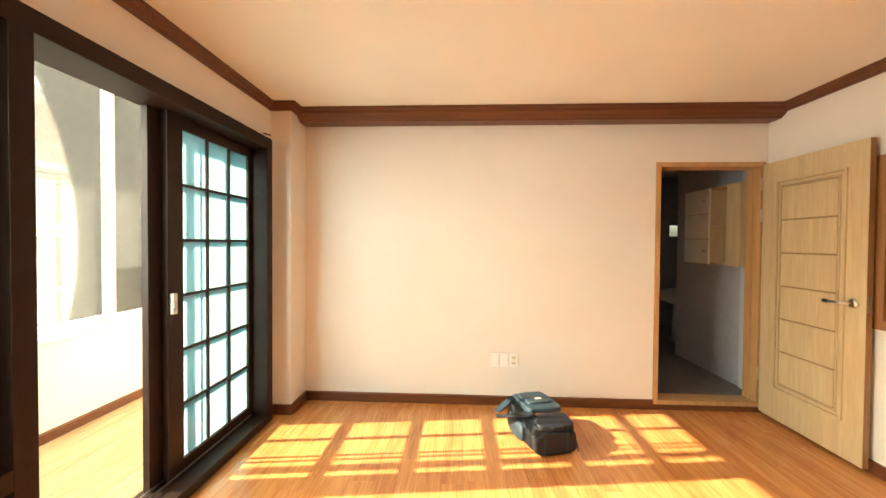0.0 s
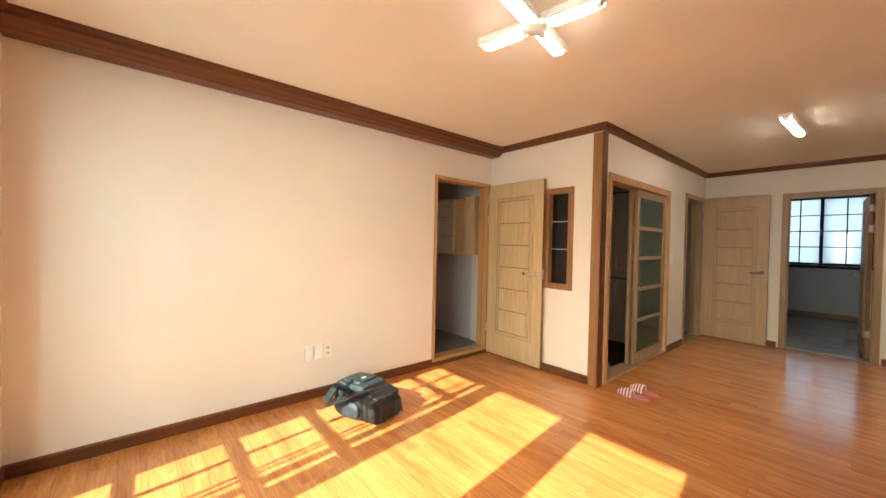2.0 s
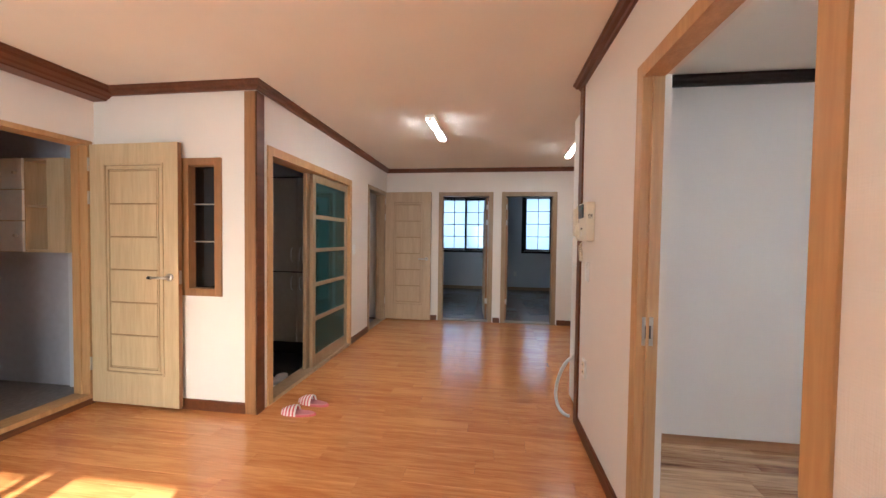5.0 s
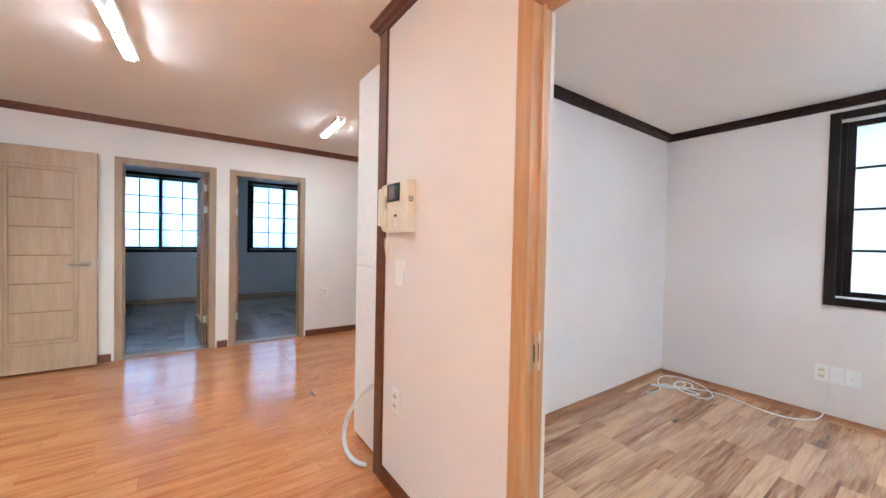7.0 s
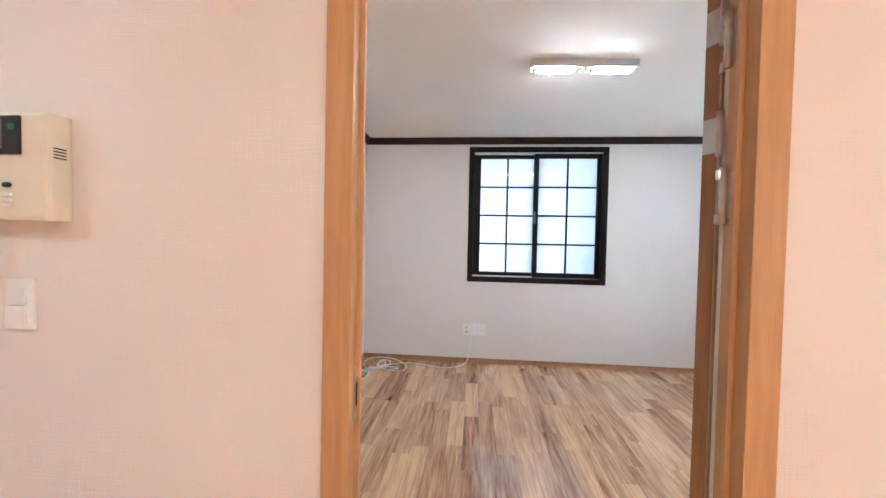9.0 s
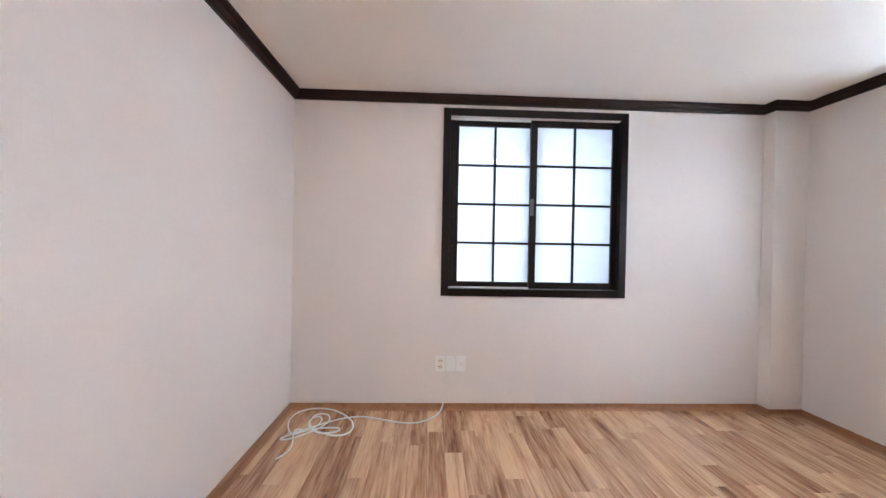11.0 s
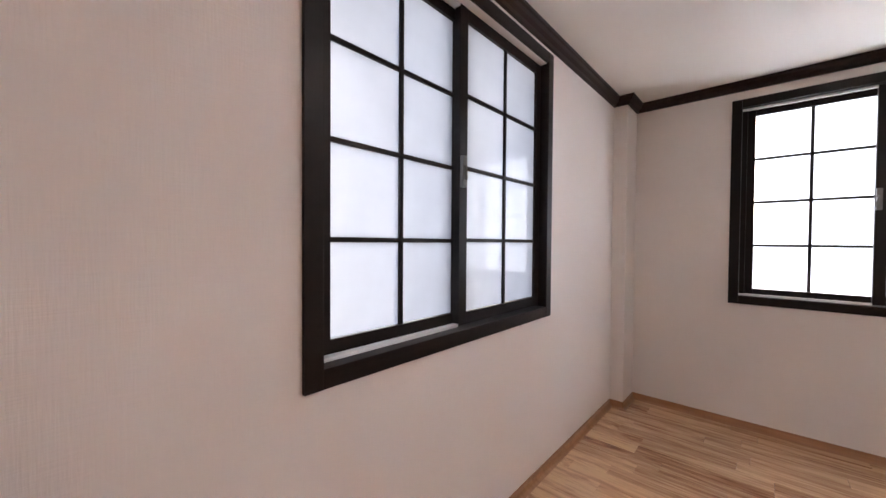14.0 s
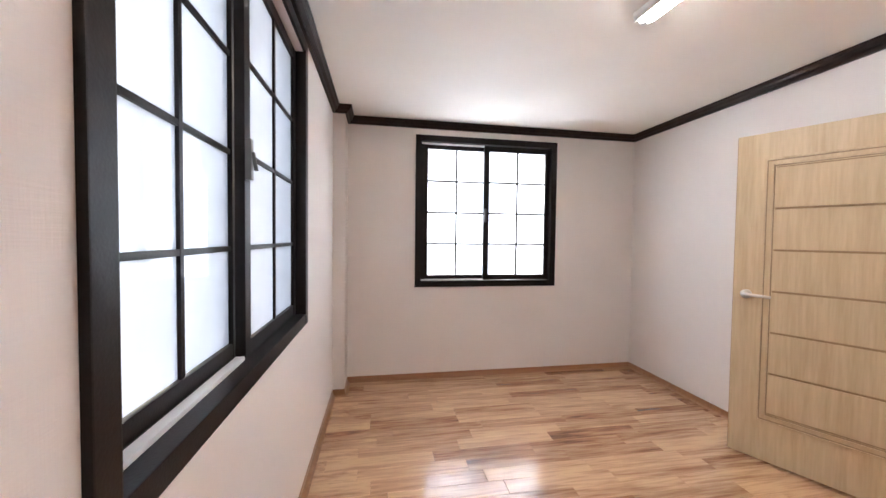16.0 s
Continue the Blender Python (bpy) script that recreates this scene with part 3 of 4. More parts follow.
def room_window(name, m, w, h, label, cols=2):
    """Two-sash sliding window; local x right, y outward, origin at the casing's lower corner."""
    t = thing(name, m, label, "window", kind="structure")
    c = 0.055
    part("casing", boxes(((0, -0.014, 0), (c, 0.12, h)), ((w - c, -0.014, 0), (w, 0.12, h)), ((c, -0.013, 0), (w - c, 0.12, c)), ((c, -0.013, h - c), (w - c, 0.12, h)), bevel=0.003), M_SASH, t)
    part("side_channel", boxes(((c, 0.05, c), (c + 0.028, 0.118, h - c)), bevel=0.002), M_SASH, t)
    part("track", boxes(((c, 0.036, c), (w / 2 - 0.03, 0.062, c + 0.012)), ((c, 0.036, h - c - 0.012), (w / 2 - 0.03, 0.062, h - c))), M_PVC, t, "white plastic window track")
    sash(t, c + 0.026, w / 2 + 0.03, c + 0.004, h - c - 0.004, 0.075, cols, 4, M_SASH, M_FROST, 0.045)
    s = sash(t, w / 2 - 0.03, w - c + 0.006, c + 0.004, h - c - 0.004, 0.034, cols, 4, M_SASH, M_FROST, 0.05)
    la = part("latch", boxes(((w / 2 - 0.028, 0.016, h * 0.44), (w / 2 - 0.004, 0.034, h * 0.53)), bevel=0.003), M_STEEL_DARK, s, "dull steel sash latch")
    part("latch_lever", cyl((w / 2 - 0.016, 0.014, h * 0.5), (w / 2 - 0.03, 0.0, h * 0.46), 0.006), M_STEEL_DARK, s)
    # outer pair of plain panes in a pale frame
    part("outer_frame", boxes(((c, 0.13, c), (c + 0.04, 0.17, h - c)), ((w - c - 0.04, 0.13, c), (w - c, 0.17, h - c)), ((w / 2 - 0.03, 0.131, c), (w / 2 + 0.03, 0.169, h - c)), ((c, 0.131, c), (w - c, 0.169, c + 0.03)), ((c, 0.131, h - c - 0.03), (w - c, 0.169, h - c))), M_PVC, t)
    return t


room_window("window_1", pose(1.912, RY0, 0.858, 0, 0, 180), 1.412, 1.41, "dark brown sliding window with frosted grid panes")
room_window("window_2", pose(RX0, -2.567, 0.848, 0, 0, 90), 1.375, 1.39, "dark brown sliding window with frosted grid panes")

# ---- balcony door and window ----
JX = -0.95


def balcony_front():
    t = thing("balcony_door_frame", pose(XW, 0.5, 0, 0, 0, 90), "dark brown frame of the balcony sliding doors", "door frame", kind="structure")
    # local x = world y - 0.5, local y = -(world x - XW)
    i, o = XW - JX, 0.16
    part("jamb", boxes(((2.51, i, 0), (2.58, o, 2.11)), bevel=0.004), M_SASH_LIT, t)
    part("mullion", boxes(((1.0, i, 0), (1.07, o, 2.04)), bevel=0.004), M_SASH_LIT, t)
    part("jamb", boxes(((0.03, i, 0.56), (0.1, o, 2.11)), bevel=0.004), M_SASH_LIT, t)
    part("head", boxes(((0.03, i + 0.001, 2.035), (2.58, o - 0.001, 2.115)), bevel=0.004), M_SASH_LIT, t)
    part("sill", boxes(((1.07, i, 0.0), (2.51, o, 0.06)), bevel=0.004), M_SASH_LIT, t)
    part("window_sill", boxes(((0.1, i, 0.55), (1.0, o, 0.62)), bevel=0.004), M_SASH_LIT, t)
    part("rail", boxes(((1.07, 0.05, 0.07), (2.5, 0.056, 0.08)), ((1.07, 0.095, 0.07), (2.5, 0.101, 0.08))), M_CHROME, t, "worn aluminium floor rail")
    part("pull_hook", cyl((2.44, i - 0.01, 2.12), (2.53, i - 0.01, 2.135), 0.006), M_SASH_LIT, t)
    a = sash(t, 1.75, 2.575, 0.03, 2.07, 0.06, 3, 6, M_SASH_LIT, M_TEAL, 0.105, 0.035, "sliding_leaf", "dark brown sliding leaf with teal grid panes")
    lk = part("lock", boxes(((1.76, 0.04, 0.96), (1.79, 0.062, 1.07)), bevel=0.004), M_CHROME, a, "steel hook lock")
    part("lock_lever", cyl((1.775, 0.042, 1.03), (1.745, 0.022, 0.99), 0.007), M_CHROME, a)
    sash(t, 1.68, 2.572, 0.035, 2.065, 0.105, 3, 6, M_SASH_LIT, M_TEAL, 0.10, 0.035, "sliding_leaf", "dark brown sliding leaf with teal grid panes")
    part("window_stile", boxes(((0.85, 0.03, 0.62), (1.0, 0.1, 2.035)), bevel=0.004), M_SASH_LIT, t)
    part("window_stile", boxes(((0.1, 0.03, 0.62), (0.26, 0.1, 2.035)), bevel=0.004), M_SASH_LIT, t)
    return t


balcony_front()

# balcony shell
bx = -2.33
floor_balcony = structure("floor_balcony", boxes(((bx - 0.15, -0.6, -0.2), (-1.2, 4.7, -0.024))), M_PLANK_JOIN, "pale wood balcony floor", "floor")
structure("wall_balcony_outer", boxes(((bx - 0.15, -0.6, -0.024), (bx, 4.7, 0.66))), M_PAPER, "cream balcony parapet wall", "wall")
structure("wall_balcony_north", boxes(((bx - 0.15, 4.7, -0.2), (-1.04, 4.82, 2.9))), M_PAPER, "cream balcony end wall", "wall")
structure("wall_balcony_inner", boxes(((-1.2, YN + 0.13, 0), (-1.04, 4.7, 2.9))), M_PAPER, "cream balcony inner wall", "wall")
structure("wall_balcony_south", boxes(((bx - 0.15, -0.72, -0.2), (-1.2, -0.6, 2.9))), M_PAPER, "cream balcony end wall", "wall")
structure("ceiling_balcony", boxes(((bx - 0.15, -0.72, 2.8), (-1.04, 4.82, 2.9))), M_CEIL, "pale balcony ceiling", "ceiling")
sweep("baseboard_balcony", [(bx, 4.7), (bx, -0.6)], [(d, z - 0.024) for d, z in BASE], M_BROWN, "brown balcony baseboard", "baseboard")
bw = thing("window_balcony", pose(bx - 0.02, -0.6, 0.66, 0, 0, 90), "white sliding balcony windows", "window", kind="structure")
part("window_sill", boxes(((0, -0.05, 0), (5.3, 0.12, 0.035)), bevel=0.004), M_PVC, bw)
part("head", boxes(((0, 0, 2.05), (5.3, 0.1, 2.14)), bevel=0.004), M_PVC, bw)
for k, (u, d) in enumerate(((0.0, 0.01), (0.95, 0.05), (1.9, 0.01), (2.85, 0.05), (3.8, 0.01), (4.35, 0.05))):
    s = sash(bw, u, u + 1.0 if k < 5 else 5.3, 0.035, 2.05, d, 1, 1, M_PVC, M_HAZY, 0.055, 0.035)
    if k == 3:
        part("latch", boxes(((0.95 + 2.87, 0.03, 0.84), (0.95 + 2.89, 0.052, 0.94)), bevel=0.003), M_CHROME, s, "steel window latch")

# ---- rooms seen through openings ----
# utility room behind the north wall
structure("floor_utility", boxes(((1.5, YN + 0.13, -0.2), (3.06, 6.4, 0.036)), ((3.06, 4.85, -0.2), (5.0, 6.4, 0.036))), M_TILE, "dark grey tiled utility floor", "floor")
wall("wall_utility_east", "x", 3.06, 3.16, YN + 0.13, 4.85, 0, H, [], M_TILEWALL, "grey tiled utility wall")
wall("wall_utility_west", "x", 1.4, 1.5, YN + 0.13, 6.4, 0, H, [], M_TILEWALL, "grey tiled utility wall")
wall("wall_utility_north", "y", 6.4, 6.5, 1.4, 5.1, 0, H, [(3.85, 4.35, 1.48, 1.66)], M_TILEWALL, "grey tiled utility wall with a slot window")
structure("wall_utility_return", boxes(((3.16, 4.75, 0), (5.1, 4.85, H))), M_TILEWALL, "grey tiled utility wall", "wall")
structure("wall_utility_far", boxes(((5.0, 4.85, 0), (5.1, 6.4, H))), M_TILEWALL, "grey tiled utility wall", "wall")
structure("ceiling_utility", boxes(((1.4, YN + 0.1001, H), (3.16, 6.5, H + 0.1)), ((3.16, 4.75, H), (5.1, 6.5, H + 0.1))), M_TILEWALL, "dim utility ceiling", "ceiling")
# entry with shoe cabinet
structure("floor_entry", boxes(((3.04, YE + 0.12, -0.25), (4.95, 3.75, -0.1))), M_STONE, "dark tiled entry floor", "floor")
structure("wall_entry_step", boxes(((3.09, YE + 0.001, -0.2), (4.65, YE + 0.12, -0.0045))), M_OAK_FAR, "wooden entry step", "step")
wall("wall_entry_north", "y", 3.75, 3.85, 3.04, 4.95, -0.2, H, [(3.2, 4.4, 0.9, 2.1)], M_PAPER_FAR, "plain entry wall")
# unseen window, added with its wall opening to let daylight into the entry
ep = thing("window_entry", pose(3.2, 3.75, 0.9), "unseen frosted window added to light the entry", "window", kind="structure")
sash(ep, 0, 1.2, 0, 1.2, 0.02, 2, 3, M_SASH, M_FROST, 0.05)
wall("wall_entry_east", "x", 4.95, 5.05, YE + 0.12, 4.1, -0.2, H, [], M_PAPER_FAR, "plain entry wall")
structure("ceiling_entry", boxes(((3.04, YE + 0.1001, H - 0.1), (4.95, 3.75, H - 0.002))), M_CEIL, "dim entry ceiling", "ceiling")
structure("wall_entry_liner", boxes(((3.04, YN + 0.0, -0.2), (3.1, 3.75, H))), M_PAPER_FAR, "plain entry wall", "wall")
# bathroom behind the hall door
structure("floor_hall_bath", boxes(((5.05, YE + 0.12, -0.2), (XF, 4.0, -0.03))), M_TILE, "grey tiled floor", "floor")
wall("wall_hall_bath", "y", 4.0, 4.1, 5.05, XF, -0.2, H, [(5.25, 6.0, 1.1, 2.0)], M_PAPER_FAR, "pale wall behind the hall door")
# unseen window and opening, added to brighten the wall behind the hall door
hb = thing("window_hall_bath", pose(5.25, 4.0, 1.1), "unseen frosted window added to light the bathroom", "window", kind="structure")
sash(hb, 0, 0.75, 0, 0.9, 0.02, 2, 2, M_PVC, M_FROST, 0.05)
structure("ceiling_hall_bath", boxes(((5.05, YE + 0.1001, H), (XF, 4.1, H + 0.1))), M_PAPER_FAR, "pale ceiling", "ceiling")
# two bedrooms
FX = 10.02
floor_bed = structure("floor_bedrooms", boxes(((XF + 0.14, -3.6, -0.2), (FX + 0.2, 4.2, -0.004))), M_GREYWOOD, "grey-brown wood-look bedroom floor", "floor")
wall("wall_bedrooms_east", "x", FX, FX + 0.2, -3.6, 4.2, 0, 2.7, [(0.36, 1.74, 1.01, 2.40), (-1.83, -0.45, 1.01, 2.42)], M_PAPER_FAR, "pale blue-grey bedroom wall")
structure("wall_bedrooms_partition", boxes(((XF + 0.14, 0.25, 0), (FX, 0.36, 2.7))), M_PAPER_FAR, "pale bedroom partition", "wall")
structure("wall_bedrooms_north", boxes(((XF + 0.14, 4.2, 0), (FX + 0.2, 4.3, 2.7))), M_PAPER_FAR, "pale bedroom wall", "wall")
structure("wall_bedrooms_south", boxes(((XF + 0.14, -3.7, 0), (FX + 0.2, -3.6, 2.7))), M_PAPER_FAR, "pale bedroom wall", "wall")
structure("ceiling_bedrooms", boxes(((XF + 0.14, -3.7, 2.6), (FX + 0.2, 4.3, 2.75))), M_CEIL, "pale bedroom ceiling", "ceiling")
sweep("baseboard_bedroom", [(FX, 0.36), (FX, 4.2)], BASE, M_OAK_FAR, "tan bedroom baseboard", "baseboard")
sweep("baseboard_bedroom_second", [(FX, -3.6), (FX, 0.25)], BASE, M_OAK_FAR, "tan bedroom baseboard", "baseboard")
room_window("window_3", pose(FX, 1.79, 0.96, 0, 0, -90), 1.48, 1.48, "dark sliding bedroom window with frosted grid panes")
room_window("window_4", pose(FX, -0.40, 0.96, 0, 0, -90), 1.48, 1.52, "dark sliding bedroom window with frosted grid panes")
bo = thing("wall_outlet", pose(FX, -0.05, 0.42, 0, 0, -90), "white wall socket in the bedroom", "socket")
part("plate", boxes(((-0.035, -0.01, -0.06), (0.035, 0, 0.06)), bevel=0.003), M_WHITE, bo)
bo2 = copy_thing(bo, pose(FX, -0.25, 0.42, 0, 0, -90))

window_light("sky_window_1", look((1.22, RY0 - 0.6, 1.57), (1.22, 0, 1.5)), 1.5, 1.5, 6.0, (1.0, 0.97, 0.96))
window_light("sky_window_2", look((RX0 - 0.6, -1.96, 1.56), (2, -1.96, 1.5)), 1.5, 1.5, 42)
window_light("sky_balcony", look((-2.27, 0.35, 1.75), (2, 0.6, 1.3)), 1.8, 1.9, 42)
window_light("sky_window_3", look((FX + 0.3, 1.05, 1.70), (5, 1.05, 1.6)), 1.35, 1.35, 10, (0.62, 0.8, 1.0))
window_light("sky_window_4", look((FX + 0.3, -1.14, 1.72), (5, -1.14, 1.6)), 1.35, 1.35, 10, (0.62, 0.8, 1.0))

# ---- sliding entry door ----
ef = thing("entry_door_frame", pose(3.09, YE, 0), "tan wooden frame of the sliding entry door", "door frame", kind="structure")
part("jamb", boxes(((-0.045, -0.014, 0), (0.012, 0.134, 2.0)), bevel=0.003), M_OAK, ef)
part("jamb", boxes(((1.548, -0.014, 0), (1.605, 0.134, 2.0)), bevel=0.003), M_OAK, ef)
part("head", boxes(((0.012, -0.013, 1.93), (1.548, 0.133, 1.999)), bevel=0.003), M_OAK, ef)
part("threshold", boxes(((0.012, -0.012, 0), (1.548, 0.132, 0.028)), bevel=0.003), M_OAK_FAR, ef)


def glazed_leaf(y, x0, w):
    t = thing("sliding_door", pose(3.09 + x0, YE + y, 0.03), "tan wooden sliding door with five green glass panes", "sliding door")
    st, h = 0.06, 1.89
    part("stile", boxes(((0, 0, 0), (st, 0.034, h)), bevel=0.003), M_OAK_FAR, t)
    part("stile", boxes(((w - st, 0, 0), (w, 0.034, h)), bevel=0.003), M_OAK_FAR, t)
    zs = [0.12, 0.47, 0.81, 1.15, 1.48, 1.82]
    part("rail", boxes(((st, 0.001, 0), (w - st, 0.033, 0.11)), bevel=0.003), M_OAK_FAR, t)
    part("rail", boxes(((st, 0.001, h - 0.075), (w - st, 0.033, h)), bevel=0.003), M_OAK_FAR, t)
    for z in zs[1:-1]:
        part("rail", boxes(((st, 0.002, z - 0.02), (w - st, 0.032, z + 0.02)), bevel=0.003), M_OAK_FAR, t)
    for a, b in zip(zs, zs[1:]):
        part("pane", boxes(((st, 0.015, a - 0.012), (w - st, 0.019, b + 0.0))), M_GREEN, t)
    return t


glazed_leaf(0.018, 0.70, 0.845)
glazed_leaf(0.062, 0.66, 0.845)

# shoe cabinet, facing west
sc = thing("shoe_cabinet", pose(4.5, YE + 0.14, -0.1, 0, 0, 90), "taupe tall shoe cabinet with long handles", "cabinet")
# body coloured dark to stand in for shade in the gaps between doors
part("body", boxes(((0, -0.4, 0.14), (1.45, 0, 2.12)), bevel=0.003), M_STONE, sc)
part("plinth", boxes(((0.02, -0.38, 0), (1.43, -0.05, 0.14))), M_STONE, sc)
for za, zb in ((0.16, 0.985), (1.0, 2.10)):
    for i in range(3):
        x = 0.04 + i * 0.40
        d = part("cabinet_door", boxes(((x, 0.001, za), (x + 0.392, 0.02, zb)), bevel=0.004), M_CABINET, sc)
        hx = x + (0.345 if i == 0 else 0.05)
        hz = 0.78 if za < 0.5 else 1.12
        tube("handle", [(hx, 0.02, hz), (hx, 0.05, hz + 0.01), (hx, 0.055, hz + 0.08), (hx, 0.05, hz + 0.15), (hx, 0.02, hz + 0.16)], 0.008, M_WHITE, d, "pale bow handle")


def shoe(m, label):
    t = thing("sneaker", m, label, "shoe", "shoes in the entry")
    part("sole", blob(0.045, 0.135, 0.014, (0, 0, 0.014), 0.7, 20, 6), M_PALE, t, smooth=True)
    part("upper", blob(0.041, 0.125, 0.035, (0, -0.004, 0.05), 0.85, 20, 8), M_SHOE, t, smooth=True)
    part("collar", blob(0.036, 0.06, 0.028, (0, -0.06, 0.08), 0.9, 16, 8), M_SHOE, t, smooth=True)
    part("laces", boxes(((-0.02, 0.01, 0.078), (0.02, 0.018, 0.09)), ((-0.02, 0.03, 0.076), (0.02, 0.038, 0.087)), ((-0.018, 0.05, 0.072), (0.018, 0.058, 0.082))), M_PALE, t)


for x, y, r in ((3.32, 2.36, 50), (3.45, 2.45, 42), (3.62, 2.38, 60), (3.22, 2.45, 30)):
    shoe(pose(x, y, -0.1, 0, 0, r), "pale canvas sneaker on the dark entry tiles")

# inner window in the short wall
iw = thing("inner_window", pose(XL, 2.67, 0.86, 0, 0, -90), "orange-brown framed inner window, its pane tinted dark for the dim entry", "window", kind="structure")
for a, b in (((0, 0), (0.055, 1.02)), ((0.265, 0), (0.32, 1.02)), ((0.055, 0), (0.265, 0.055)), ((0.055, 0.965), (0.265, 1.02))):
    part("frame_bar", boxes(((a[0], -0.014, a[1]), (b[0], 0.13, b[1])), bevel=0.003), M_POST, iw)
# dark tint stands in for the unlit entry behind the pane
part("pane", boxes(((0.05, 0.05, 0.05), (0.27, 0.054, 0.97))), M_DIM_ENTRY_GLASS, iw)
for z in (0.4, 0.68):
    part("glazing_bar", boxes(((0.05, 0.036, z), (0.27, 0.049, z + 0.008)), bevel=0.001), M_CHROME, iw, "thin pale glazing bar")


# utility wall cabinet
uc = thing("wall_cabinet", pose(3.058, 3.68, 1.16), "small white wall cabinet with open wood shelf", "cabinet")
part("body", boxes(((-0.16, 0, 0), (-0.0, 0.16, 0.74)), ((-0.16, 0.16, 0), (0, 0.36, 0.02)), ((-0.16, 0.16, 0.36), (0, 0.36, 0.375)), ((-0.16, 0.16, 0.72), (0, 0.36, 0.74)), ((-0.02, 0.16, 0.02), (0, 0.36, 0.72)), ((-0.16, 0.36, 0), (0, 0.74, 0.74))), M_DOOR, uc)
for k in range(3):
    d = part("cabinet_door", boxes(((-0.178, 0.365, 0.004 + k * 0.247), (-0.162, 0.735, 0.243 + k * 0.247)), bevel=0.002), M_WHITE, uc)
    if k != 1:
        part("knob", cyl((-0.178, 0.42, 0.13 + k * 0.247), (-0.198, 0.42, 0.13 + k * 0.247), 0.012), M_CHROME, d)
ub = thing("basin", pose(3.5, 5.5, 0.036), "pale wash basin in the dim utility room", "basin")
part("bowl", blob(0.22, 0.26, 0.1, (0, 0, 0.6), 0.6), M_WHITE, ub, smooth=True)
part("pedestal", cyl((0, 0, 0), (0, 0, 0.52), 0.1, 0.08), M_WHITE, ub, smooth=True)

# ---- tall kitchen panel and hose ----
kp = thing("tall_cabinet", pose(3.178, -0.28, 0), "white tall kitchen cabinet with an upper and lower panel", "cabinet")
part("body", boxes(((0, -0.6, 0), (0.43, -0.018, 2.3)), bevel=0.003), M_WHITE, kp)
part("cabinet_door", boxes(((0.002, -0.017, 0.02), (0.428, 0, 1.105)), bevel=0.002), M_WHITE, kp)
part("cabinet_door", boxes(((0.002, -0.017, 1.11), (0.428, 0, 2.29)), bevel=0.002), M_WHITE, kp)
tube("hose", [(3.178, -0.21, 0.47), (3.26, -0.18, 0.42), (3.38, -0.14, 0.24), (3.40, -0.13, 0.09), (3.33, -0.14, 0.02), (3.24, -0.17, 0.015), (3.216, -0.2, 0.02)], 0.012, M_FELT, None, "white plastic hose hanging beside the tall cabinet", "hose")

# ---- ceiling lamps ----
def tube_bar(t, a, b, w=0.027, lamp=M_LAMP):
    """One glowing bar with white end caps from a to b, under the ceiling."""
    a, b = Vector(a), Vector(b)
    d = (b - a).normalized()
    m = Matrix.Translation((a + b) / 2) @ d.to_track_quat("X", "Z").to_matrix().to_4x4()
    bm = blob((b - a).length / 2, w, 0.022, (0, 0, 0), 0.35, 24, 10)
    bmesh.ops.transform(bm, matrix=m, verts=bm.verts[:])
    s = part("tube", bm, lamp, t, "glowing white lamp bar", True)
    for p, q in ((a - d * 0.012, a + d * 0.02), (b - d * 0.02, b + d * 0.012)):
        part("end_cap", cyl(p, q, 0.022), M_WHITE, s)


cl = thing("ceiling_lamp", pose(1.19, 1.60, H), "white four-armed cross ceiling lamp, switched on", "ceiling lamp")
part("hub", cyl((0, 0, -0.05), (0, 0, 0), 0.05, 0.06, 24), M_WHITE, cl, smooth=True)
for a in (10, 100, 190, 280):
    c, s = math.cos(radians(a)), math.sin(radians(a))
    # tray arm with two added lips that hold the tube's glow off the ceiling
    arm = boxes(((0.04, -0.042, -0.026), (0.32, 0.042, 0)), ((0.06, -0.040, -0.042), (0.318, -0.034, -0.024)), ((0.06, 0.034, -0.042), (0.318, 0.040, -0.024)), bevel=0.002)
    bmesh.ops.rotate(arm, cent=(0, 0, 0), matrix=Matrix.Rotation(radians(a), 3, 'Z'), verts=arm.verts[:])
    part('arm', arm, M_WHITE, cl)
    tube_bar(cl, (c * 0.07, s * 0.07, -0.035), (c * 0.30, s * 0.30, -0.035), lamp=M_LAMP_CROSS)


def bar_lamp(m, half, label, lamp=M_LAMP):
    t = thing("ceiling_lamp", m, label, "ceiling lamp")
    part("base", boxes(((-half - 0.025, -0.042, -0.026), (half + 0.025, 0.042, 0)), bevel=0.006), M_WHITE, t)
    # added side lips, there only to cut the halo on the ceiling
    for y in (-0.04, 0.034):
        part("glow_guard_lip", boxes(((-half - 0.02, y, -0.043), (half + 0.02, y + 0.006, -0.024)), bevel=0.001), M_WHITE, t)
    for s in (-1, 1):
        tube_bar(t, (s * 0.05, 0, -0.035), (s * half, 0, -0.035), lamp=lamp)
    part("hub", cyl((0, 0, -0.06), (0, 0, -0.018), 0.022, 0.03), M_WHITE, t, smooth=True)


bar_lamp(pose(4.07, 0.935, H, 0, 0, -3), 0.33, "white twin-bar ceiling lamp in the hall, switched on")
bar_lamp(pose(5.03, -0.56, H, 0, 0, -2), 0.30, "white twin-bar ceiling lamp in the kitchen, switched on")
bar_lamp(pose(1.225, -1.675, HR, 0, 0, 3), 0.285, "white twin-bar ceiling lamp of the small room, switched on", M_LAMP_ROOM)


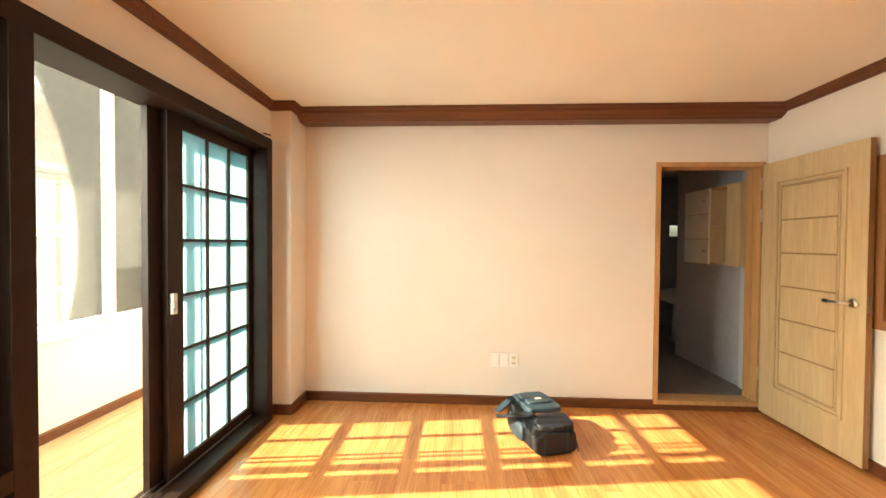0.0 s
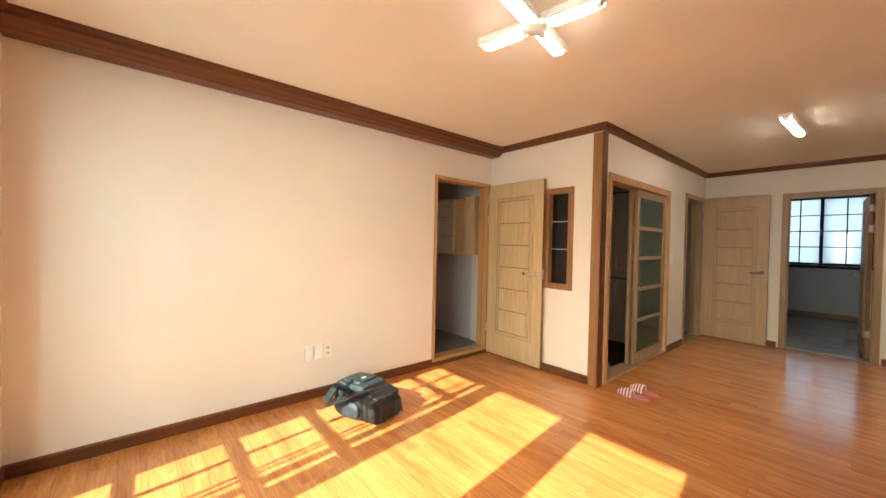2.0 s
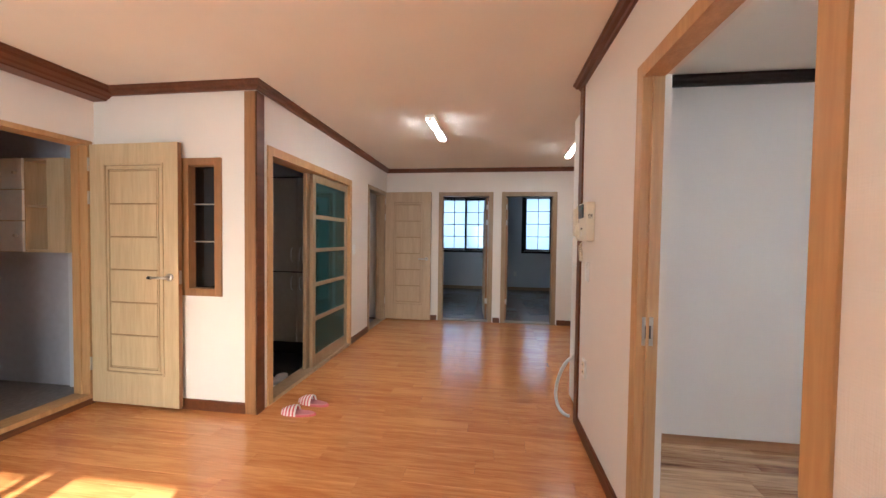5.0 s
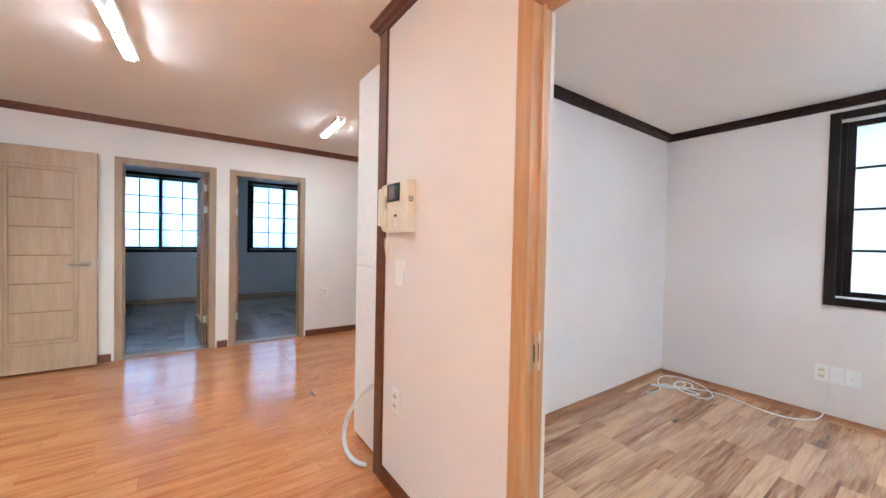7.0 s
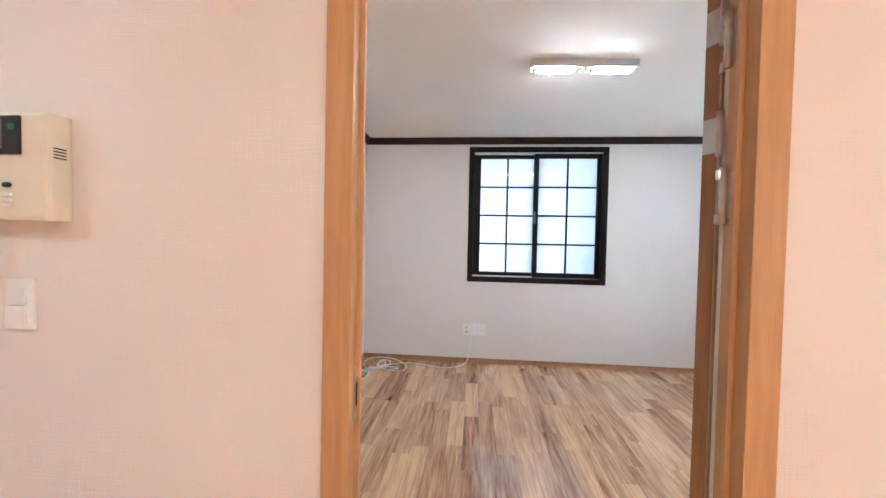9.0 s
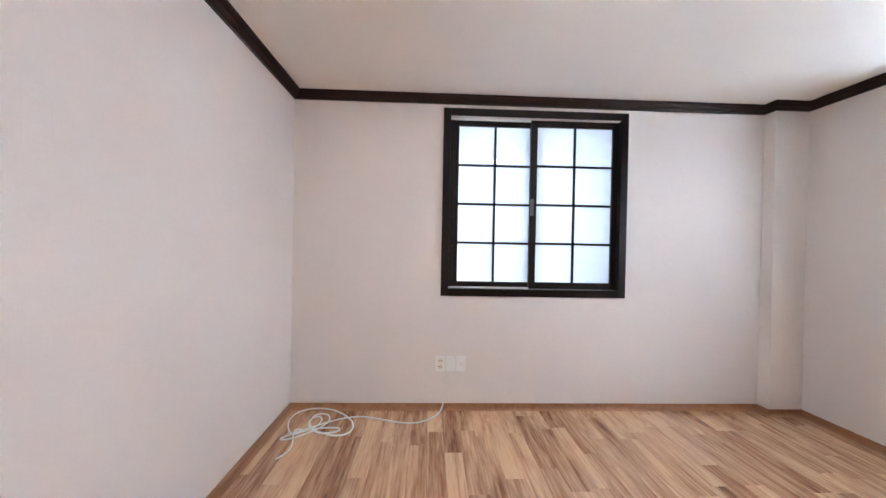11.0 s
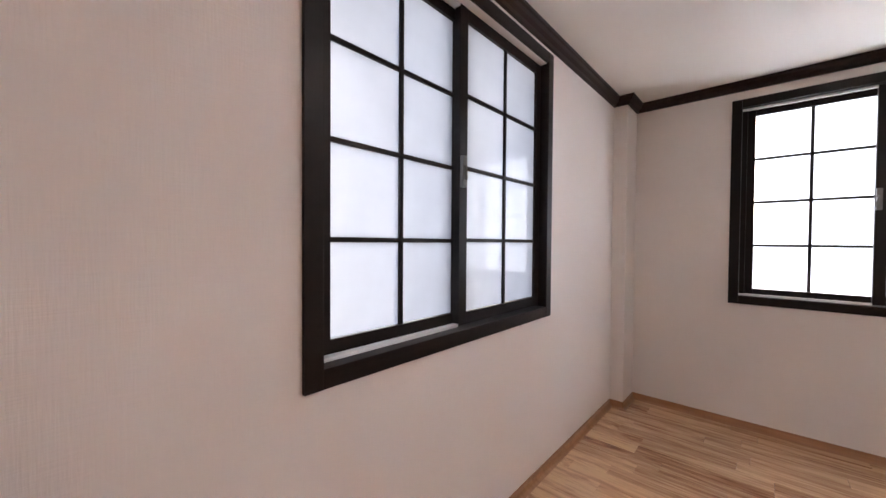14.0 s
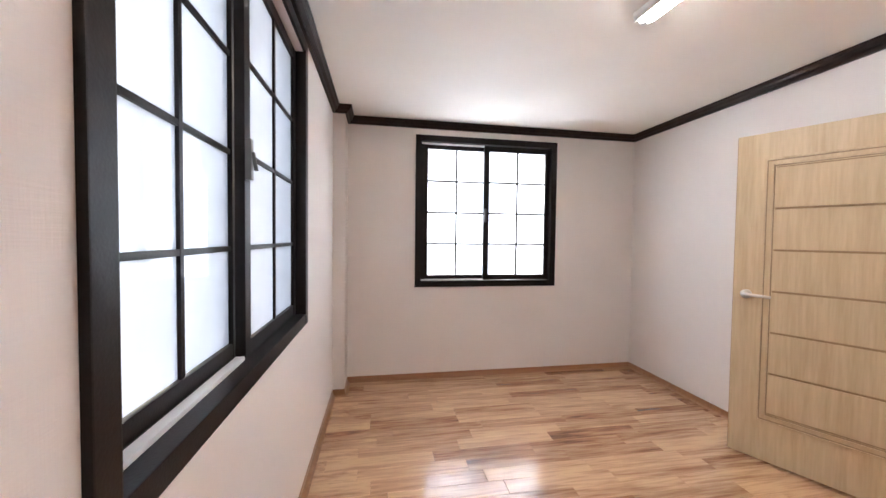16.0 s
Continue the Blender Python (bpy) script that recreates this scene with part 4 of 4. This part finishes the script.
# ---- sockets, switches, video phone ----
def socket_row(name, m, label, kinds):
    t = thing(name, m, label, "socket")
    for i, k in enumerate(kinds):
        x = i * 0.078
        p = part("plate", boxes(((x, -0.013, 0), (x + 0.072, 0, 0.118)), bevel=0.004), M_WHITE, t)
        if k == "s":
            for z in (0.036, 0.082):
                part("socket_ring", cyl((x + 0.036, -0.0155, z), (x + 0.036, -0.010, z), 0.021, seg=20), M_IVORY, p)
                part("socket_hole", cyl((x + 0.028, -0.017, z), (x + 0.028, -0.012, z), 0.004, seg=8), M_BLACK, p)
                part("socket_hole", cyl((x + 0.044, -0.017, z), (x + 0.044, -0.012, z), 0.004, seg=8), M_BLACK, p)
        elif k == "b":
            part("cover", boxes(((x + 0.012, -0.016, 0.02), (x + 0.06, -0.010, 0.098)), bevel=0.002), M_WHITE, p)
        elif k == "j":
            part("jack", boxes(((x + 0.028, -0.0165, 0.05), (x + 0.044, -0.010, 0.066)), bevel=0.001), M_IVORY, p)
    return t


socket_row("wall_socket", pose(0.722, YN, 0.32), "white triple socket plate on the cream wall", "bbs")
socket_row("wall_socket", pose(1.94, RY0, 0.29, 0, 0, 180), "white triple socket plate under the window", "sbj")
socket_row("wall_socket", pose(2.965, YS, 0.42, 0, 0, 180), "ivory double socket near the doorway", "s")
socket_row("wall_socket", pose(XF, -0.84, 0.5, 0, 0, -90), "white socket beside the bedroom doorway", "s")


def switch(m, n, label):
    t = thing("light_switch", m, label, "switch")
    part("plate", boxes(((0, -0.009, 0), (0.075, 0, 0.122)), bevel=0.004), M_WHITE, t)
    for i in range(n):
        h = 0.09 / n
        part("rocker", boxes(((0.014, -0.014, 0.016 + i * h), (0.061, -0.008, 0.013 + (i + 1) * h)), bevel=0.002), M_WHITE, t)


switch(pose(2.955, YS, 1.048, 0, 0, 180), 2, "white double light switch below the door phone")
switch(pose(4.75, YE, 1.1), 1, "white light switch in the hall")

vp = thing("door_phone", pose(3.078, YS, 1.305, 0, 0, 180), "ivory video door phone with a side handset", "door phone")
part("body", boxes(((0.108, -0.052, 0), (0.294, -0.0, 0.24)), bevel=0.01), M_IVORY, vp)
sn = part("screen_bezel", boxes(((0.113, -0.058, 0.145), (0.232, -0.05, 0.23)), bevel=0.003), M_BLACK, vp)
part("screen", boxes(((0.138, -0.0605, 0.156), (0.192, -0.057, 0.22)), bevel=0.001), plain("grey_screen", (0.25, 0.21, 0.2), 0.2), sn)
part("green_lamp", cyl((0.215, -0.061, 0.205), (0.215, -0.057, 0.205), 0.007), plain("green_plastic", (0.02, 0.2, 0.12), 0.3), sn)
part("button", blob(0.011, 0.004, 0.006, (0.2, -0.056, 0.078), 0.8, 14, 6), M_BLACK, vp)
for z in (0.03, 0.042, 0.054):
    part("button", boxes(((0.19, -0.058, z), (0.212, -0.054, z + 0.006)), bevel=0.001), M_WHITE, vp)
    part("button", boxes(((0.165, -0.057, z), (0.172, -0.054, z + 0.004))), M_CHROME, vp)
for z in (0.14, 0.147, 0.154, 0.161):
    part("speaker_slot", boxes(((0.2925, -0.04, z), (0.2952, -0.015, z + 0.003))), M_BLACK, vp)
hs = part("handset", blob(0.030, 0.024, 0.06, (0.075, -0.04, 0.062), 0.7, 18, 10), M_IVORY, vp, smooth=True)
part("handset_grip", boxes(((0.05, -0.078, 0.03), (0.09, -0.046, 0.215)), bevel=0.014), M_IVORY, hs)
part("handset_ear", blob(0.030, 0.026, 0.036, (0.075, -0.038, 0.200), 0.7, 18, 10), M_IVORY, hs, smooth=True)
coil = []
for i in range(120):
    u = i / 119
    cx, cz = 0.085 + 0.03 * math.sin(u * 5), -0.01 - 0.11 * math.sin(u * math.pi) - 0.02 * u
    coil.append((cx + 0.009 * math.cos(i * 1.3), -0.03 + 0.009 * math.sin(i * 1.3), cz))
tube("coil_cord", coil, 0.0025, M_IVORY, vp, "coiled ivory cord")

# ---- white cable on the small room's floor ----
pts = [(1.86, RY0 + 0.012, 0.29), (1.87, RY0 + 0.014, 0.1), (1.88, RY0 + 0.06, 0.02), (1.95, -3.1, 0.006), (2.1, -3.0, 0.006), (2.35, -3.1, 0.006), (2.55, -3.16, 0.006)]
for i in range(34):
    a = i * 0.74
    r = 0.11 + 0.075 * math.sin(i * 0.53) + 0.03 * math.sin(i * 1.7)
    pts.append((2.74 + 0.12 * math.sin(i * 0.41) + r * 1.1 * math.cos(a), -2.99 + 0.09 * math.cos(i * 0.6) + r * 0.95 * math.sin(a), 0.006 + 0.012 * abs(math.sin(i * 0.7))))
pts += [(2.85, -2.85, 0.006), (2.78, -2.7, 0.006), (2.85, -2.62, 0.006)]
tube("cable", pts, 0.005, M_FELT, None, "tangled white cable on the vinyl floor", "cable")

# ---- backpack ----
def cloth(rx, ry, rz, at, e, tilt=(0, 0, 0), nu=56, nv=32):
    """A stuffed fabric shape: boxy, with folds and dents at two scales."""
    bm = blob(rx, ry, rz, (0, 0, 0), e, nu, nv)
    for v in bm.verts:
        d = 0.010 * noise.noise(v.co * 9 + Vector(at) * 7) + 0.006 * noise.noise(Vector((v.co.x * 30, v.co.y * 12, v.co.z * 30)))
        v.co += v.co.normalized() * d
    bmesh.ops.transform(bm, matrix=pose(*at, *tilt), verts=bm.verts[:])
    return bm


bp = thing("backpack", pose(1.03, 2.955, 0, 0, 0, 14), "black nylon backpack lying on the floor", "backpack")
part("body", cloth(0.155, 0.225, 0.095, (0, 0, 0.098), 0.34), M_BAG, bp, smooth=True)
part("front_panel", cloth(0.125, 0.155, 0.026, (-0.005, 0.055, 0.212), 0.3, (-4, 0, 0)), M_BAG2, bp, "slate blue padded front panel", True)
part("panel_pocket", cloth(0.095, 0.10, 0.016, (-0.005, 0.07, 0.238), 0.3, (-4, 0, 0)), M_BAG2, bp, smooth=True)
part("pocket", cloth(0.14, 0.045, 0.07, (0.0, -0.2, 0.078), 0.4), M_BAG, bp, smooth=True)
part("top_flap", cloth(0.125, 0.075, 0.022, (0.01, -0.15, 0.178), 0.4, (8, 0, 0)), M_BAG, bp, smooth=True)
part("opening", cloth(0.105, 0.05, 0.02, (0.0, -0.1, 0.19), 0.5), M_BLACK, bp, "dark unzipped opening", True)
part("side_pocket", cloth(0.04, 0.12, 0.06, (0.15, 0.0, 0.08), 0.45), M_BAG, bp, smooth=True)
part("side_pocket", cloth(0.04, 0.13, 0.06, (-0.15, 0.03, 0.08), 0.45), M_BAG2, bp, smooth=True)
part("trim", boxes(((-0.115, -0.104, 0.205), (0.12, -0.094, 0.213)), bevel=0.002), plain("rust_zip", (0.20, 0.06, 0.035), 0.6), bp, "rust-red zip line")
part("patch", boxes(((-0.025, 0.02, 0.253), (0.02, 0.04, 0.257)), bevel=0.001), M_IVORY, bp, "small pale emblem")
part("buckle", boxes(((-0.1, -0.21, 0.13), (-0.07, -0.25, 0.15)), bevel=0.003), M_BLACK, bp)
for x in (0.06, -0.094):
    part("compression_strap", boxes(((x, -0.247, 0.02), (x + 0.017, -0.24, 0.15)), bevel=0.001), M_BAG2, bp)


def strap(pts, w):
    bm = bmesh.new()
    prev = None
    for i, p in enumerate(pts):
        p = Vector(p)
        d = (Vector(pts[min(i + 1, len(pts) - 1)]) - Vector(pts[max(i - 1, 0)])).normalized()
        side = d.cross(Vector((0, 0, 1))).normalized() * w
        up = side.cross(d).normalized() * 0.006
        row = [bm.verts.new(p + q) for q in (side + up, -side + up, -side - up, side - up)]
        if prev:
            for k in range(4):
                bm.faces.new((prev[k], prev[(k + 1) % 4], row[(k + 1) % 4], row[k]))
        else:
            bm.faces.new(row)
        prev = row
    bm.faces.new(prev[::-1])
    return bm


part("shoulder_strap", strap([(-0.1, -0.1, 0.215), (-0.17, -0.06, 0.2), (-0.23, 0.02, 0.16), (-0.25, 0.09, 0.12), (-0.24, 0.15, 0.1)], 0.03), M_BAG, bp, smooth=False)
part("shoulder_strap", strap([(-0.05, 0.2, 0.19), (-0.13, 0.19, 0.2), (-0.21, 0.16, 0.16), (-0.27, 0.13, 0.14)], 0.026), M_BAG2, bp)
part("haul_loop", strap([(-0.05, -0.2, 0.17), (-0.02, -0.23, 0.18), (0.03, -0.23, 0.18), (0.06, -0.2, 0.17)], 0.012), M_BAG, bp)
tube("zip_pull", [(0.14, -0.21, 0.09), (0.155, -0.23, 0.05), (0.15, -0.235, 0.01)], 0.004, M_BAG, bp)


# ---- slippers ----
def slipper(m):
    t = thing("slipper", m, "red and white striped house slipper on the floor", "slipper", "pair of slippers")
    outline = [(0.043 * math.sin(a) * (1.0 + 0.12 * math.cos(a)), 0.13 * math.cos(a)) for a in [2 * math.pi * i / 28 for i in range(28)]]
    for nm, z0, z1, k, mt in (("sole", 0.0, 0.012, 1.0, M_RED), ("insole", 0.012, 0.018, 0.92, plain("rose_fabric", (0.55, 0.20, 0.2), 0.85))):
        bm = bmesh.new()
        lo = [bm.verts.new((x * k, y * k, z0)) for x, y in outline]
        hi = [bm.verts.new((x * k, y * k, z1)) for x, y in outline]
        bm.faces.new(lo[::-1])
        bm.faces.new(hi)
        for i in range(28):
            j = (i + 1) % 28
            bm.faces.new((lo[i], lo[j], hi[j], hi[i]))
        part(nm, bm, mt, t)
    n = 9
    for i in range(n):
        bm = bmesh.new()
        rows = []
        for y in (0.005 + 0.12 * i / n, 0.005 + 0.12 * (i + 1) / n):
            a = math.acos(max(-1, min(1, y / 0.13)))
            w = 0.046 * math.sin(a) * (1 + 0.12 * math.cos(a)) + 0.002
            hgt = 0.055 * (1 - (y / 0.135) ** 2) ** 0.6 + 0.012
            rows.append([[bm.verts.new((w * s * math.cos(b), y, 0.006 + hgt * s * math.sin(b))) for b in [math.pi * q / 10 for q in range(11)]] for s in (1.0, 0.92)])
        (o0, i0), (o1, i1) = rows
        for q in range(10):
            bm.faces.new((o0[q], o0[q + 1], o1[q + 1], o1[q]))
            bm.faces.new((i0[q + 1], i0[q], i1[q], i1[q + 1]))
            bm.faces.new((o0[q + 1], o0[q], i0[q], i0[q + 1]))
            bm.faces.new((o1[q], o1[q + 1], i1[q + 1], i1[q]))
        part("stripe", bm, M_RED if i % 2 else M_PALE, t, smooth=True)
    return t


sl = slipper(pose(2.965, 1.775, 0.0, 0, 0, 4))
copy_thing(sl, pose(3.135, 1.745, 0.0, 0, 0, -6))

# ---- outside ----
structure("ground", boxes(((-300, -300, -3.6), (300, 300, -3.5))), M_GROUND, "grey street far below", "ground")


structure("backdrop", boxes(((-91, 20, -3.5), (-90, 230, 95))), glow("bright_hazy_sky", (0.88, 0.94, 1.0), 0.42), "bright hazy winter sky in the distance", "sky")


def house(name, x0, x1, y0, y1, h, wallm, label, roof=0.9):
    t = thing(name, pose((x0 + x1) / 2, (y0 + y1) / 2, -3.5), label, "house")
    w, d = (x1 - x0) / 2, (y1 - y0) / 2
    part("wall", boxes(((-w, -d, 0), (w, d, h))), wallm, t)
    bm = bmesh.new()
    e = 0.4
    c = [bm.verts.new(v) for v in ((-w - e, -d - e, h), (w + e, -d - e, h), (w + e, d + e, h), (-w - e, d + e, h))]
    r = [bm.verts.new((0, -d * 0.5, h + roof)), bm.verts.new((0, d * 0.5, h + roof))]
    for q in ((c[0], c[1], r[0]), (c[1], c[2], r[1], r[0]), (c[2], c[3], r[1]), (c[3], c[0], r[0], r[1]), (c[3], c[2], c[1], c[0])):
        bm.faces.new(q)
    ro = part("roof", bm, M_ROOF, t)
    part("eave", boxes(((-w - e, -d - e, h - 0.12), (w + e, d + e, h - 0.004))), M_CONC, t)
    for z in (1.0, 3.8):
        if z + 1.3 > h:
            continue
        for k in range(3):
            y = -d + (k + 0.5) * 2 * d / 3
            wn_ = part("window", boxes(((w, y - 0.55, z), (w + 0.05, y + 0.55, z + 1.2))), M_PVC, t)
            part("pane", boxes(((w + 0.05, y - 0.47, z + 0.08), (w + 0.06, y + 0.47, z + 1.12))), M_SASH, wn_)
    return t


bh = house("brick_house", -12.0, -8.0, 3.0, 8.1, 7.7, M_BRICK, "red brick house with a slate roof across the street", 1.1)
house("pink_house", -20, -13.5, 13.2, 22, 7.0, M_PINKWALL, "pink rendered house with a flat roof", 0.4)
house("grey_house", -34, -28, -2, 9, 5.5, M_CONC, "grey rendered house with a low roof", 0.8)
pole = thing("utility_pole", pose(-5.6, 5.95, -3.5), "grey concrete utility pole with cross arms", "pole")
part("shaft", cyl((0, 0, 0), (0, 0, 9), 0.17, 0.12, 14), M_CONC, pole, smooth=True)
for z in (5.0, 5.9):
    part("arm", boxes(((-0.05, -0.9, z), (0.05, 0.9, z + 0.09))), M_CONC, pole)
for k, z in enumerate((5.1, 5.95, 6.1)):
    tube("wire", [(-5.6, -20, z - 3.6), (-5.6, -6, z - 4.0), (-5.6, 8, z - 3.5), (-5.7, 22, z - 4.0), (-5.8, 40, z - 3.6)], 0.012, M_BLACK, None, "thin black overhead wire by the pole", "wire")
tr = thing("bare_tree", pose(-4.9, 5.5, -3.5), "bare winter tree with thin branches", "tree")
part("trunk", cyl((0, 0, 0), (0.05, 0, 2.6), 0.09, 0.05, 10), M_BARK, tr, smooth=True)
bm = bmesh.new()
for i in range(70):
    a, el, L = random.uniform(0, 6.28), random.uniform(0.4, 1.35), random.uniform(0.7, 2.3)
    z0 = random.uniform(1.5, 2.6)
    d = Vector((math.cos(a) * math.cos(el), math.sin(a) * math.cos(el), math.sin(el)))
    p = Vector((0.04, 0, z0))
    mid = p + d * L * 0.55
    cyl(p, mid, 0.018, 0.010, 5, bm)
    e2 = (d + Vector((random.uniform(-.4, .4), random.uniform(-.4, .4), random.uniform(-.1, .4)))).normalized()
    cyl(mid, mid + e2 * L * 0.5, 0.010, 0.003, 5, bm)
part("branches", bm, M_BARK, tr)
# brick courses on the street face of the brick house
bmb = bmesh.new()
BR = []
for k in range(60):
    z = 1.2 + k * 0.1
    for j in range(20):
        BR.append((2.0, -2.2 + j * 0.22 + (0.11 if k % 2 else 0), z))
vs, fs = [], []
for x, y, z in BR:
    q = len(vs)
    vs += [(x, y, z), (x, y + 0.2, z), (x, y + 0.2, z + 0.085), (x, y, z + 0.085), (x + 0.02, y + 0.003, z + 0.003), (x + 0.02, y + 0.197, z + 0.003), (x + 0.02, y + 0.197, z + 0.082), (x + 0.02, y + 0.003, z + 0.082)]
    fs += [(q + 4, q + 5, q + 6, q + 7), (q, q + 1, q + 5, q + 4), (q + 1, q + 2, q + 6, q + 5), (q + 2, q + 3, q + 7, q + 6), (q + 3, q, q + 4, q + 7)]
bmb.free()
me = bpy.data.meshes.new("brickwork")
me.from_pydata(vs, [], fs)
me.materials.append(M_BRICK)
ob = new("brickwork", me)
ob.parent = bh
ob["kind"] = "stuff"


# ---- floor planks ----
def planks(parent, x0, x1, y0, y1, w, length, material, along="y", z=0.0, skip=lambda x, y: False):
    """Planks of one shared mesh, cut at the edges by their own length."""
    me = boxes(((0, 0, -0.004), (w - 0.0012, length - 0.0012, 0)), bevel=0.0012)
    mesh = bpy.data.meshes.new("plank")
    me.to_mesh(mesh)
    me.free()
    mesh.materials.append(material)
    rng = random.Random(int(abs(x0 * 100) + abs(y0 * 10)))
    u0, u1, v0, v1 = (x0, x1, y0, y1) if along == "y" else (y0, y1, x0, x1)
    u = u0
    while u < u1 - 0.005:
        wu = min(w, u1 - u)
        v = v0 - rng.uniform(0, length)
        while v < v1:
            a, b = max(v, v0), min(v + length, v1)
            if b - a > 0.02:
                ob = new("plank", mesh)
                ob.parent = parent
                if along == "y":
                    ob.location, ob.scale = (u, a, z), (wu / w, (b - a) / length, 1)
                else:
                    ob.location, ob.rotation_euler, ob.scale = (a, u + wu, z), (0, 0, radians(-90)), (wu / w, (b - a) / length, 1)
            v += length
        u += w


planks(floor_living, XW, XL, YS, YN, 0.125, 0.92, M_PLANK)
planks(floor_living, XL, XF + 0.13, YS, YE - 0.001, 0.125, 0.92, M_PLANK)
planks(floor_living, 3.2, XF, -3.6, YS, 0.125, 1.84, M_PLANK)
planks(floor_room, RX0, RX1, RY0, YS - 0.02, 0.105, 0.62, M_VINYL)
planks(floor_bed, XF + 0.14, FX, -2.2, 2.4, 0.19, 1.3, M_GREYWOOD, "x")
planks(floor_balcony, bx, -1.2, 0.9, 4.7, 0.125, 0.9, M_BALC, z=-0.02)
